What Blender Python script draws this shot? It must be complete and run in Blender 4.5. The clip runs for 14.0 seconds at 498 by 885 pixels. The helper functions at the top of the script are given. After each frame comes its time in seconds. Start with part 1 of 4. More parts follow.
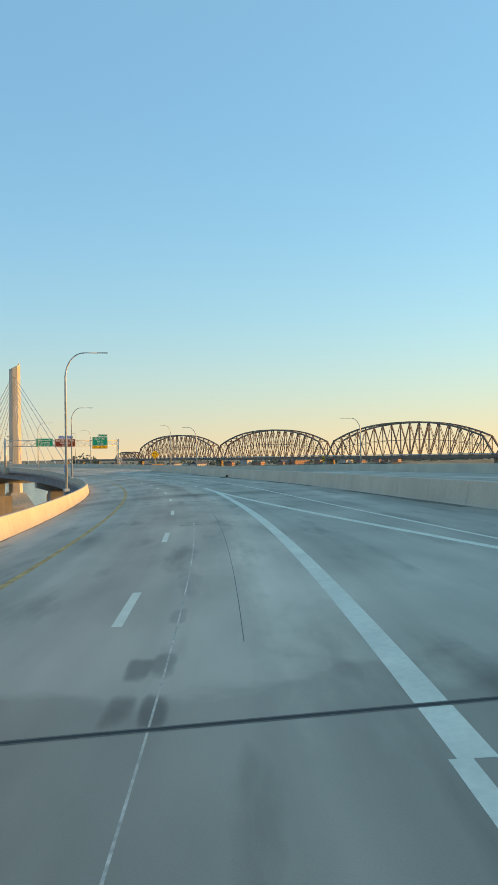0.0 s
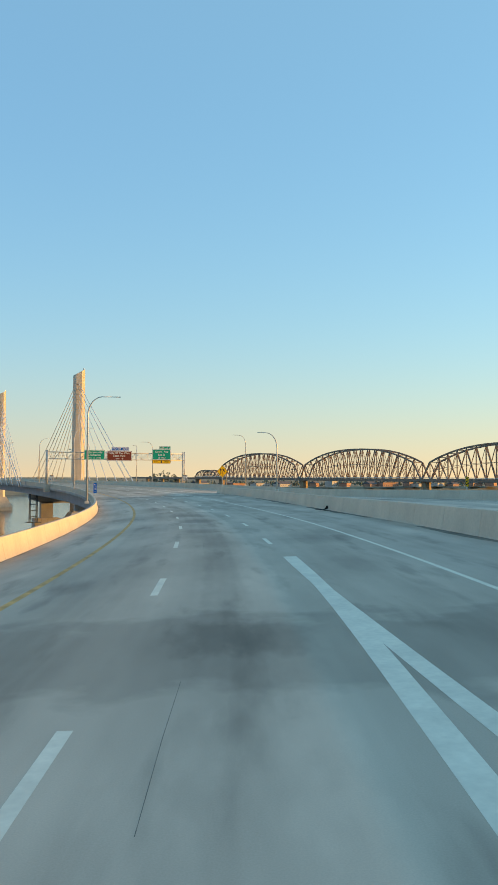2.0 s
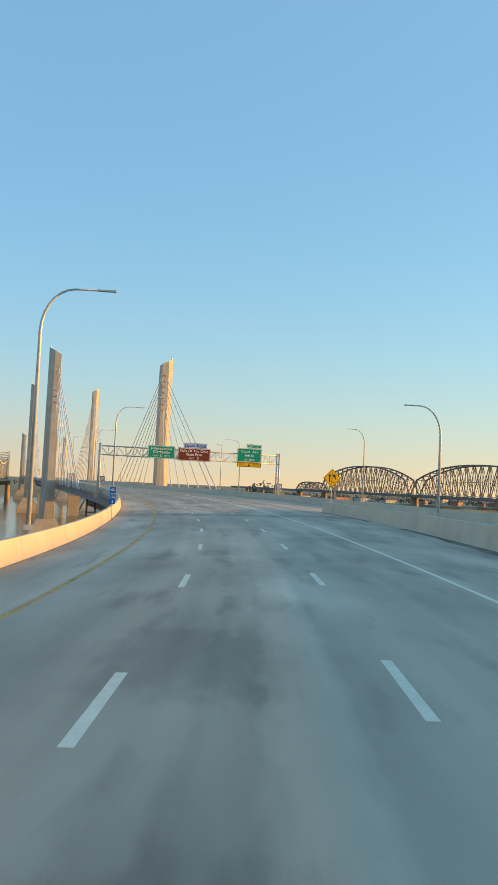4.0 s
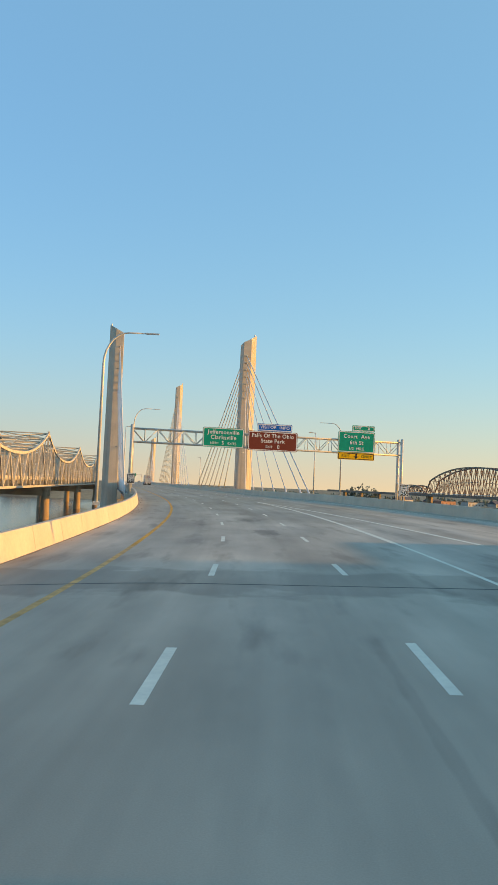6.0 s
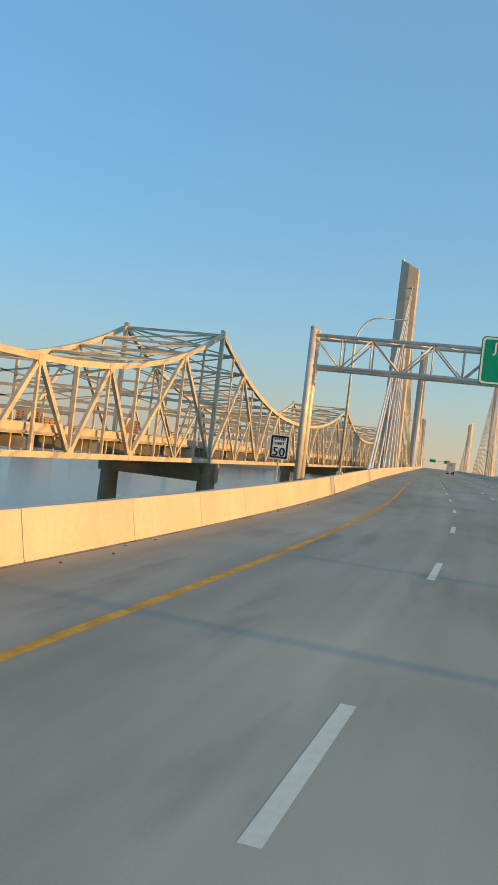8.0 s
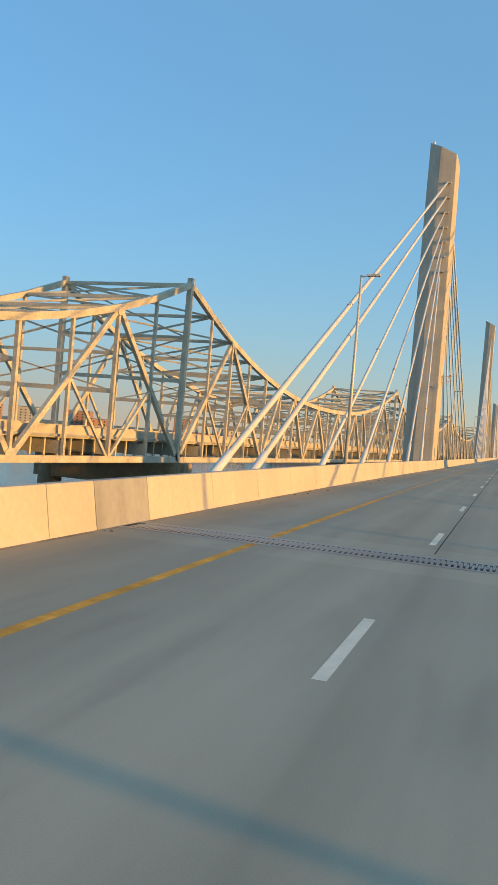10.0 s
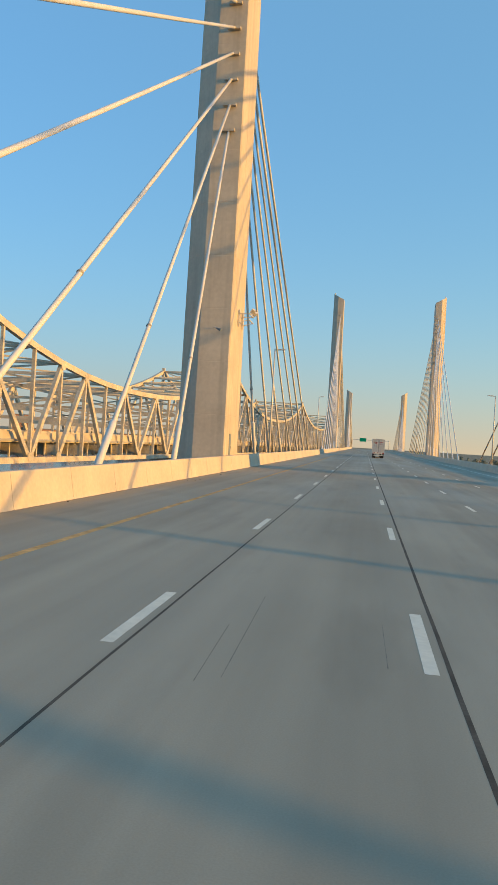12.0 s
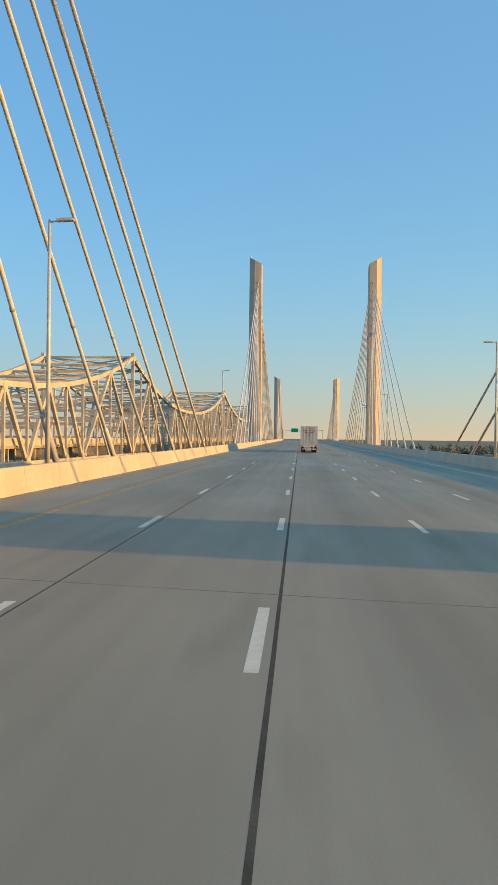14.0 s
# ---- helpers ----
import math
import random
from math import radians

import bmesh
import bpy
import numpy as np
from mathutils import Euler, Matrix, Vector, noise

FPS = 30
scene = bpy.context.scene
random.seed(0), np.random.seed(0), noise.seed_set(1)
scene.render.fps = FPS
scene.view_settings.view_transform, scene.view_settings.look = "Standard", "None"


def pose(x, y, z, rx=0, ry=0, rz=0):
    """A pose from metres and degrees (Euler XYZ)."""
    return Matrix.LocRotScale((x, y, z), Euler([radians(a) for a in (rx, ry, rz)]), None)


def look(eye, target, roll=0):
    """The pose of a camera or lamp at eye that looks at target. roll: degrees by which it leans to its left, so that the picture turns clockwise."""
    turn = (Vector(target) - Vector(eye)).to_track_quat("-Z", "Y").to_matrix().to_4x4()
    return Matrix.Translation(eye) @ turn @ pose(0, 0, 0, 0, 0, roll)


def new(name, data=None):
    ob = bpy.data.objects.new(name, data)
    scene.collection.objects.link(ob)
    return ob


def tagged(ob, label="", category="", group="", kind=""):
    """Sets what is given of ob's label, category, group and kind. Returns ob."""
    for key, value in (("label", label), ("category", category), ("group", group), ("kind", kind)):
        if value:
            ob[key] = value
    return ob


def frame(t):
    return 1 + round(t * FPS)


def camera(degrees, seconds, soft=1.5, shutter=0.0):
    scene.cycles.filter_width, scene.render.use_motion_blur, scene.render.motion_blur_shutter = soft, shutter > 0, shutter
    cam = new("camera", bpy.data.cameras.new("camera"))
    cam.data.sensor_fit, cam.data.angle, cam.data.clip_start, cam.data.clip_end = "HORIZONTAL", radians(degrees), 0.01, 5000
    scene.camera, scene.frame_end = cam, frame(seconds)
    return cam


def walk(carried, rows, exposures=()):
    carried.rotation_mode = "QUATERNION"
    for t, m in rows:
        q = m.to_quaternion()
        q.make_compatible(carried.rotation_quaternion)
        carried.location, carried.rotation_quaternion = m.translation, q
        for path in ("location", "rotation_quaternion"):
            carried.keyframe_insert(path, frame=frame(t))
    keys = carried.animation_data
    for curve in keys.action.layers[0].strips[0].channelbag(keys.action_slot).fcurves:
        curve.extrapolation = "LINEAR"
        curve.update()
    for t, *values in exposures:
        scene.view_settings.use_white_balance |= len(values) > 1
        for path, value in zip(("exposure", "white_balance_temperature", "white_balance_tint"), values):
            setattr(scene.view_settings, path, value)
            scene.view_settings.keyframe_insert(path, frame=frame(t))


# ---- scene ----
cam = camera(35.5, 14.0, soft=1.5)
PATH = [
    (0, (-64.432, -348.776, 2.850), (-63.405, -347.060, 2.883), -0.88),
    (0.5, (-59.086, -339.408, 2.797), (-58.103, -337.667, 2.843), -1.05),
    (1, (-53.804, -329.409, 2.723), (-52.860, -327.648, 2.818), 0.64),
    (1.5, (-48.891, -319.446, 2.642), (-47.991, -317.664, 2.758), 1.27),
    (2, (-44.306, -310.091, 2.573), (-43.469, -308.276, 2.659), 0.22),
    (2.5, (-39.831, -299.761, 2.493), (-39.068, -297.913, 2.556), 0.55),
    (3, (-35.409, -288.858, 2.384), (-34.703, -286.989, 2.467), 1.12),
    (3.2, (-33.640, -284.497, 2.340), (-32.960, -282.618, 2.431), 1.66),
    (5.3, (-18.147, -237.761, 1.898), (-17.681, -235.820, 2.020), 2.15),
    (5.5, (-16.999, -233.043, 1.892), (-16.554, -231.097, 2.013), 2.17),
    (6, (-14.128, -221.248, 1.878), (-13.779, -219.281, 1.987), 2.53),
    (6.5, (-11.553, -209.338, 1.878), (-11.395, -207.347, 1.970), 0.94),
    (7, (-9.347, -197.372, 1.888), (-9.469, -195.378, 1.975), 1.38),
    (7.2, (-8.465, -192.586, 1.892), (-8.713, -190.602, 1.958), 4.09),
    (9.3, (-2.449, -128.649, 2.179), (-3.061, -126.745, 2.169), 4.75),
    (9.5, (-2.332, -123.664, 2.205), (-2.954, -121.763, 2.193), 4.44),
    (10, (-2.040, -111.201, 2.270), (-2.674, -109.304, 2.251), 4.90),
    (10.5, (-1.756, -99.020, 2.326), (-2.372, -97.117, 2.312), 4.06),
    (11, (-1.561, -86.724, 2.371), (-2.051, -84.786, 2.342), 5.63),
    (11.5, (-1.108, -75.776, 2.400), (-1.448, -73.805, 2.379), 4.14),
    (12, (-0.863, -63.340, 2.418), (-1.159, -61.361, 2.409), 3.47),
    (12.5, (-0.431, -50.563, 2.420), (-0.735, -48.587, 2.439), 2.17),
    (13, (-0.124, -38.576, 2.420), (-0.422, -36.599, 2.443), 2.44),
    (13.5, (0.153, -26.191, 2.420), (-0.079, -24.204, 2.417), 1.19),
    (14, (0.467, -13.915, 2.420), (0.338, -11.919, 2.404), 0.66),
]
walk(cam, [(t, look(eye, aim, roll)) for t, eye, aim, roll in PATH], exposures=[(0.0, 1.5, 8850, 0), (5.5, 1.47, 8600, 2), (7.0, 1.3, 8350, 1), (9.0, 1.22, 8000, -1), (14.0, 1.28, 7600, -2)])

# ---- light ----
SUN_ELEV, SUN_AZ = radians(7.2), radians(101.0)   # azimuth clockwise from +y
world = bpy.data.worlds.new("World")
scene.world = world
world.use_nodes = True
wn = world.node_tree
wn.nodes.clear()
sky = wn.nodes.new("ShaderNodeTexSky")
sky.sky_type = "NISHITA"
sky.sun_disc = False
sky.sun_elevation = SUN_ELEV
sky.sun_rotation = SUN_AZ
sky.air_density, sky.dust_density, sky.ozone_density = 1.0, 0.9, 5.6
bg = wn.nodes.new("ShaderNodeBackground")
bg.inputs["Strength"].default_value = 0.15
wo = wn.nodes.new("ShaderNodeOutputWorld")
# morning haze: peach towards the sunrise, greyer pink away from it, thinning out with height over the horizon;
# above it a clear veil that is brighter on the sunrise side
SUN_SIDE = Vector((math.sin(SUN_AZ), math.cos(SUN_AZ), 0))


def sky_node(kind, **values):
    n = wn.nodes.new(kind)
    for key, value in values.items():
        n.inputs[key.replace("_", " ")].default_value = value
    return n


def sky_mix(factor, a, b):
    n = wn.nodes.new("ShaderNodeMix")
    n.data_type = "RGBA"
    for key, value in (("Factor", factor), ("A", a), ("B", b)):
        if isinstance(value, bpy.types.NodeSocket):
            wn.links.new(value, n.inputs[key])
        else:
            n.inputs[key].default_value = value
    return n.outputs["Result"]


def thinning(power, amount, top=0.5):
    thin = sky_node("ShaderNodeMapRange", From_Min=0.0, From_Max=top, To_Min=1.0, To_Max=0.0)
    wn.links.new(split.outputs["Z"], thin.inputs["Value"])
    p, m = wn.nodes.new("ShaderNodeMath"), wn.nodes.new("ShaderNodeMath")
    p.operation, m.operation = "POWER", "MULTIPLY"
    p.inputs[1].default_value, m.inputs[1].default_value = power, amount
    wn.links.new(thin.outputs[0], p.inputs[0])
    wn.links.new(p.outputs[0], m.inputs[0])
    return m.outputs[0]


place = wn.nodes.new("ShaderNodeTexCoord")
split = wn.nodes.new("ShaderNodeSeparateXYZ")
wn.links.new(place.outputs["Generated"], split.inputs[0])
facing = wn.nodes.new("ShaderNodeVectorMath")
facing.operation = "DOT_PRODUCT"
facing.inputs[1].default_value = SUN_SIDE
wn.links.new(place.outputs["Generated"], facing.inputs[0])
toward = sky_node("ShaderNodeMapRange", From_Min=-0.7, From_Max=0.75)
wn.links.new(facing.outputs["Value"], toward.inputs["Value"])
toward = toward.outputs[0]
clear = sky_mix(0.5, sky.outputs[0], sky_mix(toward, (0.66, 1.50, 2.88, 1), (0.82, 1.76, 2.85, 1)))
pale = sky_mix(thinning(2.2, 0.62), clear, sky_mix(toward, (1.07, 1.62, 2.00, 1), (1.50, 2.14, 2.08, 1)))
low = sky_mix(thinning(7.0, 0.9), pale, sky_mix(toward, (1.50, 1.25, 1.16, 1), (2.45, 1.88, 1.28, 1)))
wn.links.new(low, bg.inputs[0])
wn.links.new(bg.outputs[0], wo.inputs[0])
sun_data = bpy.data.lights.new("sun", "SUN")
sun_data.energy, sun_data.angle, sun_data.color = 2.45, radians(0.8), (1.0, 0.515, 0.13)
sun = new("sun", sun_data)
SUN_DIR = Vector((math.sin(SUN_AZ) * math.cos(SUN_ELEV), math.cos(SUN_AZ) * math.cos(SUN_ELEV), math.sin(SUN_ELEV)))
sun.matrix_world = SUN_DIR.to_track_quat("Z", "Y").to_matrix().to_4x4()


# ---- materials ----
def material(name, color, rough=0.7, metal=0.0, grain=30.0, spread=0.12, patch=0.25, bump=0.1, patch_spread=0.18, specular=0.4):
    """A surface with fine grain and broad patches, in metres of the object's own space."""
    m = bpy.data.materials.new(name)
    m.use_nodes = True
    nt = m.node_tree
    b = nt.nodes["Principled BSDF"]
    b.inputs["Metallic"].default_value = metal
    b.inputs["Specular IOR Level"].default_value = specular
    geo = nt.nodes.new("ShaderNodeNewGeometry")
    fine = nt.nodes.new("ShaderNodeTexNoise")
    fine.inputs["Scale"].default_value = grain
    fine.inputs["Detail"].default_value = 6
    wide = nt.nodes.new("ShaderNodeTexNoise")
    wide.inputs["Scale"].default_value = patch
    wide.inputs["Detail"].default_value = 4
    for n in (fine, wide):
        nt.links.new(geo.outputs["Position"], n.inputs["Vector"])
    a = nt.nodes.new("ShaderNodeMapRange")
    a.inputs["From Min"].default_value, a.inputs["From Max"].default_value = 0.3, 0.7
    a.inputs["To Min"].default_value, a.inputs["To Max"].default_value = 1 - spread, 1 + spread
    c = nt.nodes.new("ShaderNodeMapRange")
    c.inputs["From Min"].default_value, c.inputs["From Max"].default_value = 0.3, 0.7
    c.inputs["To Min"].default_value, c.inputs["To Max"].default_value = 1 - patch_spread, 1 + patch_spread
    nt.links.new(fine.outputs["Fac"], a.inputs["Value"])
    nt.links.new(wide.outputs["Fac"], c.inputs["Value"])
    mul = nt.nodes.new("ShaderNodeMath")
    mul.operation = "MULTIPLY"
    nt.links.new(a.outputs[0], mul.inputs[0])
    nt.links.new(c.outputs[0], mul.inputs[1])
    vec = nt.nodes.new("ShaderNodeVectorMath")
    vec.operation = "SCALE"
    vec.inputs[0].default_value = color
    nt.links.new(mul.outputs[0], vec.inputs["Scale"])
    nt.links.new(vec.outputs[0], b.inputs["Base Color"])
    r = nt.nodes.new("ShaderNodeMapRange")
    r.inputs["To Min"].default_value, r.inputs["To Max"].default_value = max(0.02, rough - 0.1), min(1.0, rough + 0.1)
    nt.links.new(wide.outputs["Fac"], r.inputs["Value"])
    nt.links.new(r.outputs[0], b.inputs["Roughness"])
    if bump:
        bn = nt.nodes.new("ShaderNodeBump")
        bn.inputs["Strength"].default_value = bump
        bn.inputs["Distance"].default_value = 0.02
        nt.links.new(fine.outputs["Fac"], bn.inputs["Height"])
        nt.links.new(bn.outputs[0], b.inputs["Normal"])
    return m




def streaked(name, color, drop, grain, depth=0.8):
    """Cast concrete with rain streaks that run down, broad stains and fine grain."""
    m = material(name, color, 0.8, grain=grain, patch=0.35, spread=0.06, patch_spread=0.10)
    nt = m.node_tree
    b = nt.nodes["Principled BSDF"]
    old = b.inputs["Base Color"].links[0].from_socket
    geo = nt.nodes.new("ShaderNodeNewGeometry")
    mp = nt.nodes.new("ShaderNodeMapping")
    mp.inputs["Scale"].default_value = (1.7, 1.7, drop)
    n = nt.nodes.new("ShaderNodeTexNoise")
    n.inputs["Scale"].default_value = 1.0
    n.inputs["Detail"].default_value = 5
    r = nt.nodes.new("ShaderNodeMapRange")
    r.inputs["From Min"].default_value, r.inputs["From Max"].default_value = 0.28, 0.52
    r.inputs["To Min"].default_value, r.inputs["To Max"].default_value = depth, 1.0
    vec = nt.nodes.new("ShaderNodeVectorMath")
    vec.operation = "SCALE"
    nt.links.new(geo.outputs["Position"], mp.inputs["Vector"])
    nt.links.new(mp.outputs[0], n.inputs["Vector"])
    nt.links.new(n.outputs["Fac"], r.inputs["Value"])
    nt.links.new(old, vec.inputs[0])
    nt.links.new(r.outputs[0], vec.inputs["Scale"])
    nt.links.new(vec.outputs[0], b.inputs["Base Color"])
    return m


DECK_MARKS = [
    (-0.85, -223.5, 0.95, 12.5, 1.20), (-2.25, -216.0, 0.40, 14.0, 0.93),
    (-3.07, -234.65, 0.15, 0.50, 0.55), (-2.77, -234.5, 0.14, 0.60, 0.62), (-2.75, -236.15, 0.14, 0.55, 0.52), (-3.10, -236.15, 0.15, 0.50, 0.62), (-2.78, -231.5, 0.14, 0.60, 0.75),
    (-1.9, -187.8, 1.2, 1.4, 0.74), (-1.25, -160.0, 0.48, 42.0, 1.13), (-2.2, -162.0, 0.46, 40.0, 0.86),
    (-2.6, -160.5, 0.9, 1.6, 0.80), (-2.5, -150.5, 1.2, 2.2, 0.76), (-2.8, -142.0, 1.4, 2.6, 0.80),
    (-2.85, -213.9, 0.42, 0.13, 0.52), (-2.85, -212.9, 0.30, 0.08, 0.62),
    (-0.55, -98.5, 0.09, 6.0, 0.9), (-2.3, -108.0, 0.55, 2.2, 0.84), (-1.5, -66.0, 0.65, 2.2, 0.66), (-1.9, -53.0, 0.9, 3.0, 0.72), (-2.1, -101.0, 0.6, 16.0, 0.92),
]


def deck_material():
    """Worn concrete in road coordinates: u runs across, v along, both in metres."""
    m = bpy.data.materials.new("deck_concrete")
    m.use_nodes = True
    nt = m.node_tree
    b = nt.nodes["Principled BSDF"]
    uv = nt.nodes.new("ShaderNodeUVMap")
    uv.uv_map = "road"

    def layer(su, sv, detail, lo, hi, a=0.3, z=0.7, offset=0.0):
        mp = nt.nodes.new("ShaderNodeMapping")
        mp.inputs["Scale"].default_value = (su, sv, 1)
        mp.inputs["Location"].default_value = (offset, offset * 0.7, offset)
        nt.links.new(uv.outputs[0], mp.inputs["Vector"])
        n = nt.nodes.new("ShaderNodeTexNoise")
        n.inputs["Scale"].default_value = 1.0
        n.inputs["Detail"].default_value = detail
        nt.links.new(mp.outputs[0], n.inputs["Vector"])
        r = nt.nodes.new("ShaderNodeMapRange")
        r.inputs["From Min"].default_value, r.inputs["From Max"].default_value = a, z
        r.inputs["To Min"].default_value, r.inputs["To Max"].default_value = lo, hi
        nt.links.new(n.outputs["Fac"], r.inputs["Value"])
        return n, r.outputs[0]

    grain_node, grain = layer(60, 60, 5, 0.95, 1.05)
    _, streak = layer(2.2, 0.02, 3, 0.95, 1.05, offset=3.0)
    _, lane = layer(0.55, 0.006, 2, 0.86, 1.12, offset=9.0)
    _, patchy = layer(0.22, 0.055, 5, 0.76, 1.16, offset=17.0)
    _, cloud = layer(0.4, 0.13, 4, 0.78, 1.14, offset=23.0)
    _, stain = layer(0.9, 0.16, 6, 0.70, 1.0, 0.30, 0.44, 29.0)
    # the older approach spans are blotched, the bridge deck is more even
    split = nt.nodes.new("ShaderNodeSeparateXYZ")
    nt.links.new(uv.outputs[0], split.inputs[0])
    age = nt.nodes.new("ShaderNodeMapRange")
    age.inputs["From Min"].default_value, age.inputs["From Max"].default_value = -60, 22
    age.inputs["To Min"].default_value, age.inputs["To Max"].default_value = 1.0, 0.35
    nt.links.new(split.outputs["Y"], age.inputs["Value"])

    def times(a, c):
        mul = nt.nodes.new("ShaderNodeMath")
        mul.operation = "MULTIPLY"
        nt.links.new(a, mul.inputs[0])
        nt.links.new(c, mul.inputs[1])
        return mul.outputs[0]

    blotch = times(times(patchy, cloud), stain)
    even = nt.nodes.new("ShaderNodeMix")
    even.inputs["A"].default_value = 0.86
    nt.links.new(age.outputs[0], even.inputs["Factor"])
    nt.links.new(blotch, even.inputs["B"])
    value = times(times(times(grain, streak), lane), even.outputs["Result"])
    # darker made-up strips with a ragged edge beside the joints
    ragged = layer(0.5, 0.5, 6, -1.3, 1.3, offset=53.0)[1]
    for centre, half in ((-240.3, 5.4), (-188.5, 2.6), (-85.6, 2.6)):
        shift = nt.nodes.new("ShaderNodeMath")
        shift.operation = "ADD"
        nt.links.new(split.outputs["Y"], shift.inputs[0])
        nt.links.new(ragged, shift.inputs[1])
        away = nt.nodes.new("ShaderNodeMath")
        away.operation = "SUBTRACT"
        away.inputs[1].default_value = centre
        nt.links.new(shift.outputs[0], away.inputs[0])
        size = nt.nodes.new("ShaderNodeMath")
        size.operation = "ABSOLUTE"
        nt.links.new(away.outputs[0], size.inputs[0])
        strip = nt.nodes.new("ShaderNodeMapRange")
        strip.inputs["From Min"].default_value, strip.inputs["From Max"].default_value = half - 0.5, half + 0.3
        strip.inputs["To Min"].default_value, strip.inputs["To Max"].default_value = 0.76, 1.0
        nt.links.new(size.outputs[0], strip.inputs["Value"])
        value = times(value, strip.outputs[0])
    # resurfaced patches, wheel paths, tar and oil stains: across, along, half width, half length, lighter or darker
    frayed = layer(3.2, 1.0, 5, -0.38, 0.38, offset=61.0)[1]
    for across, far, half_o, half_s, gain in DECK_MARKS:
        near = nt.nodes.new("ShaderNodeVectorMath")
        near.operation = "SUBTRACT"
        near.inputs[1].default_value = (across, far, 0)
        nt.links.new(uv.outputs[0], near.inputs[0])
        scaled = nt.nodes.new("ShaderNodeVectorMath")
        scaled.operation = "MULTIPLY"
        scaled.inputs[1].default_value = (1 / half_o, 1 / half_s, 0)
        nt.links.new(near.outputs[0], scaled.inputs[0])
        four = nt.nodes.new("ShaderNodeVectorMath")   # squared, so that the length gives a rounded rectangle
        four.operation = "MULTIPLY"
        nt.links.new(scaled.outputs[0], four.inputs[0])
        nt.links.new(scaled.outputs[0], four.inputs[1])
        reach = nt.nodes.new("ShaderNodeVectorMath")
        reach.operation = "LENGTH"
        nt.links.new(four.outputs[0], reach.inputs[0])
        torn = nt.nodes.new("ShaderNodeMath")
        torn.operation = "ADD"
        nt.links.new(reach.outputs["Value"], torn.inputs[0])
        nt.links.new(frayed, torn.inputs[1])
        worn = nt.nodes.new("ShaderNodeMapRange")
        worn.interpolation_type = "SMOOTHSTEP"
        worn.inputs["From Min"].default_value, worn.inputs["From Max"].default_value = 0.25, 1.3
        worn.inputs["To Min"].default_value, worn.inputs["To Max"].default_value = gain, 1.0
        nt.links.new(torn.outputs[0], worn.inputs["Value"])
        value = times(value, worn.outputs[0])
    vec = nt.nodes.new("ShaderNodeVectorMath")
    vec.operation = "SCALE"
    # paler, cooler concrete on the old approach spans, greyer on the bridge; fresh pale pours either side of the finger joint
    tone = nt.nodes.new("ShaderNodeMix")
    tone.data_type = "RGBA"
    tone.inputs["A"].default_value = (0.505, 0.422, 0.332, 1)
    tone.inputs["B"].default_value = (0.388, 0.348, 0.266, 1)
    later = nt.nodes.new("ShaderNodeMapRange")
    later.inputs["From Min"].default_value, later.inputs["From Max"].default_value = -75, -10
    nt.links.new(split.outputs["Y"], later.inputs["Value"])
    nt.links.new(later.outputs[0], tone.inputs["Factor"])
    nt.links.new(tone.outputs["Result"], vec.inputs[0])
    pour = nt.nodes.new("ShaderNodeMath")
    pour.operation = "COMPARE"
    pour.inputs[1].default_value, pour.inputs[2].default_value = 22.8, 2.0
    nt.links.new(split.outputs["Y"], pour.inputs[0])
    fresh = nt.nodes.new("ShaderNodeMapRange")
    fresh.inputs["To Min"].default_value, fresh.inputs["To Max"].default_value = 1.0, 1.09
    nt.links.new(pour.outputs[0], fresh.inputs["Value"])
    value = times(value, fresh.outputs[0])
    nt.links.new(value, vec.inputs["Scale"])
    nt.links.new(vec.outputs[0], b.inputs["Base Color"])
    _, rough = layer(0.3, 0.04, 4, 0.55, 0.85, offset=41.0)
    nt.links.new(rough, b.inputs["Roughness"])
    b.inputs["Specular IOR Level"].default_value = 0.2
    bn = nt.nodes.new("ShaderNodeBump")
    bn.inputs["Strength"].default_value = 0.06
    bn.inputs["Distance"].default_value = 0.01
    nt.links.new(grain_node.outputs["Fac"], bn.inputs["Height"])
    nt.links.new(bn.outputs[0], b.inputs["Normal"])
    return m


M_DECK = deck_material()
M_BARRIER = streaked("barrier_concrete", (0.57, 0.485, 0.375), 0.3, 7, 0.94)
M_REPAIR = streaked("repaired_concrete", (0.36, 0.34, 0.31), 0.1, 5)
M_PYLON = streaked("pylon_concrete", (0.55, 0.475, 0.375), 0.05, 3)
M_CONC = material("girder_concrete", (0.36, 0.35, 0.33), 0.8, grain=6, patch=0.3)
M_WHITE = material("white_marking", (0.76, 0.71, 0.58), 0.7, grain=9, spread=0.06, patch=1.2, patch_spread=0.08, specular=0.2)
M_WORN_YELLOW = material("worn_yellow_marking", (0.56, 0.33, 0.125), 0.75, grain=9, spread=0.15, patch=1.5, patch_spread=0.3, specular=0.2)
M_YELLOW = material("yellow_marking", (0.70, 0.325, 0.045), 0.7, grain=9, spread=0.12, patch=1.5, patch_spread=0.25, specular=0.2)
M_SEAM = material("joint_sealant", (0.10, 0.088, 0.072), 0.9, grain=20, patch=1.5, patch_spread=0.3, specular=0.1)
M_STEEL = material("galvanized_steel", (0.60, 0.57, 0.51), 0.45, metal=0.15, grain=20, patch=1)
M_CABLE = material("cable_sheath", (0.64, 0.62, 0.58), 0.5, grain=10, spread=0.05, patch=0.3, patch_spread=0.08, bump=0.02)
M_KENNEDY = material("tan_bridge_paint", (0.56, 0.49, 0.38), 0.6, grain=3, patch=0.3, spread=0.15)
M_BIGFOUR = material("rusty_bridge_steel", (0.25, 0.175, 0.13), 0.75, grain=2, patch=0.2)
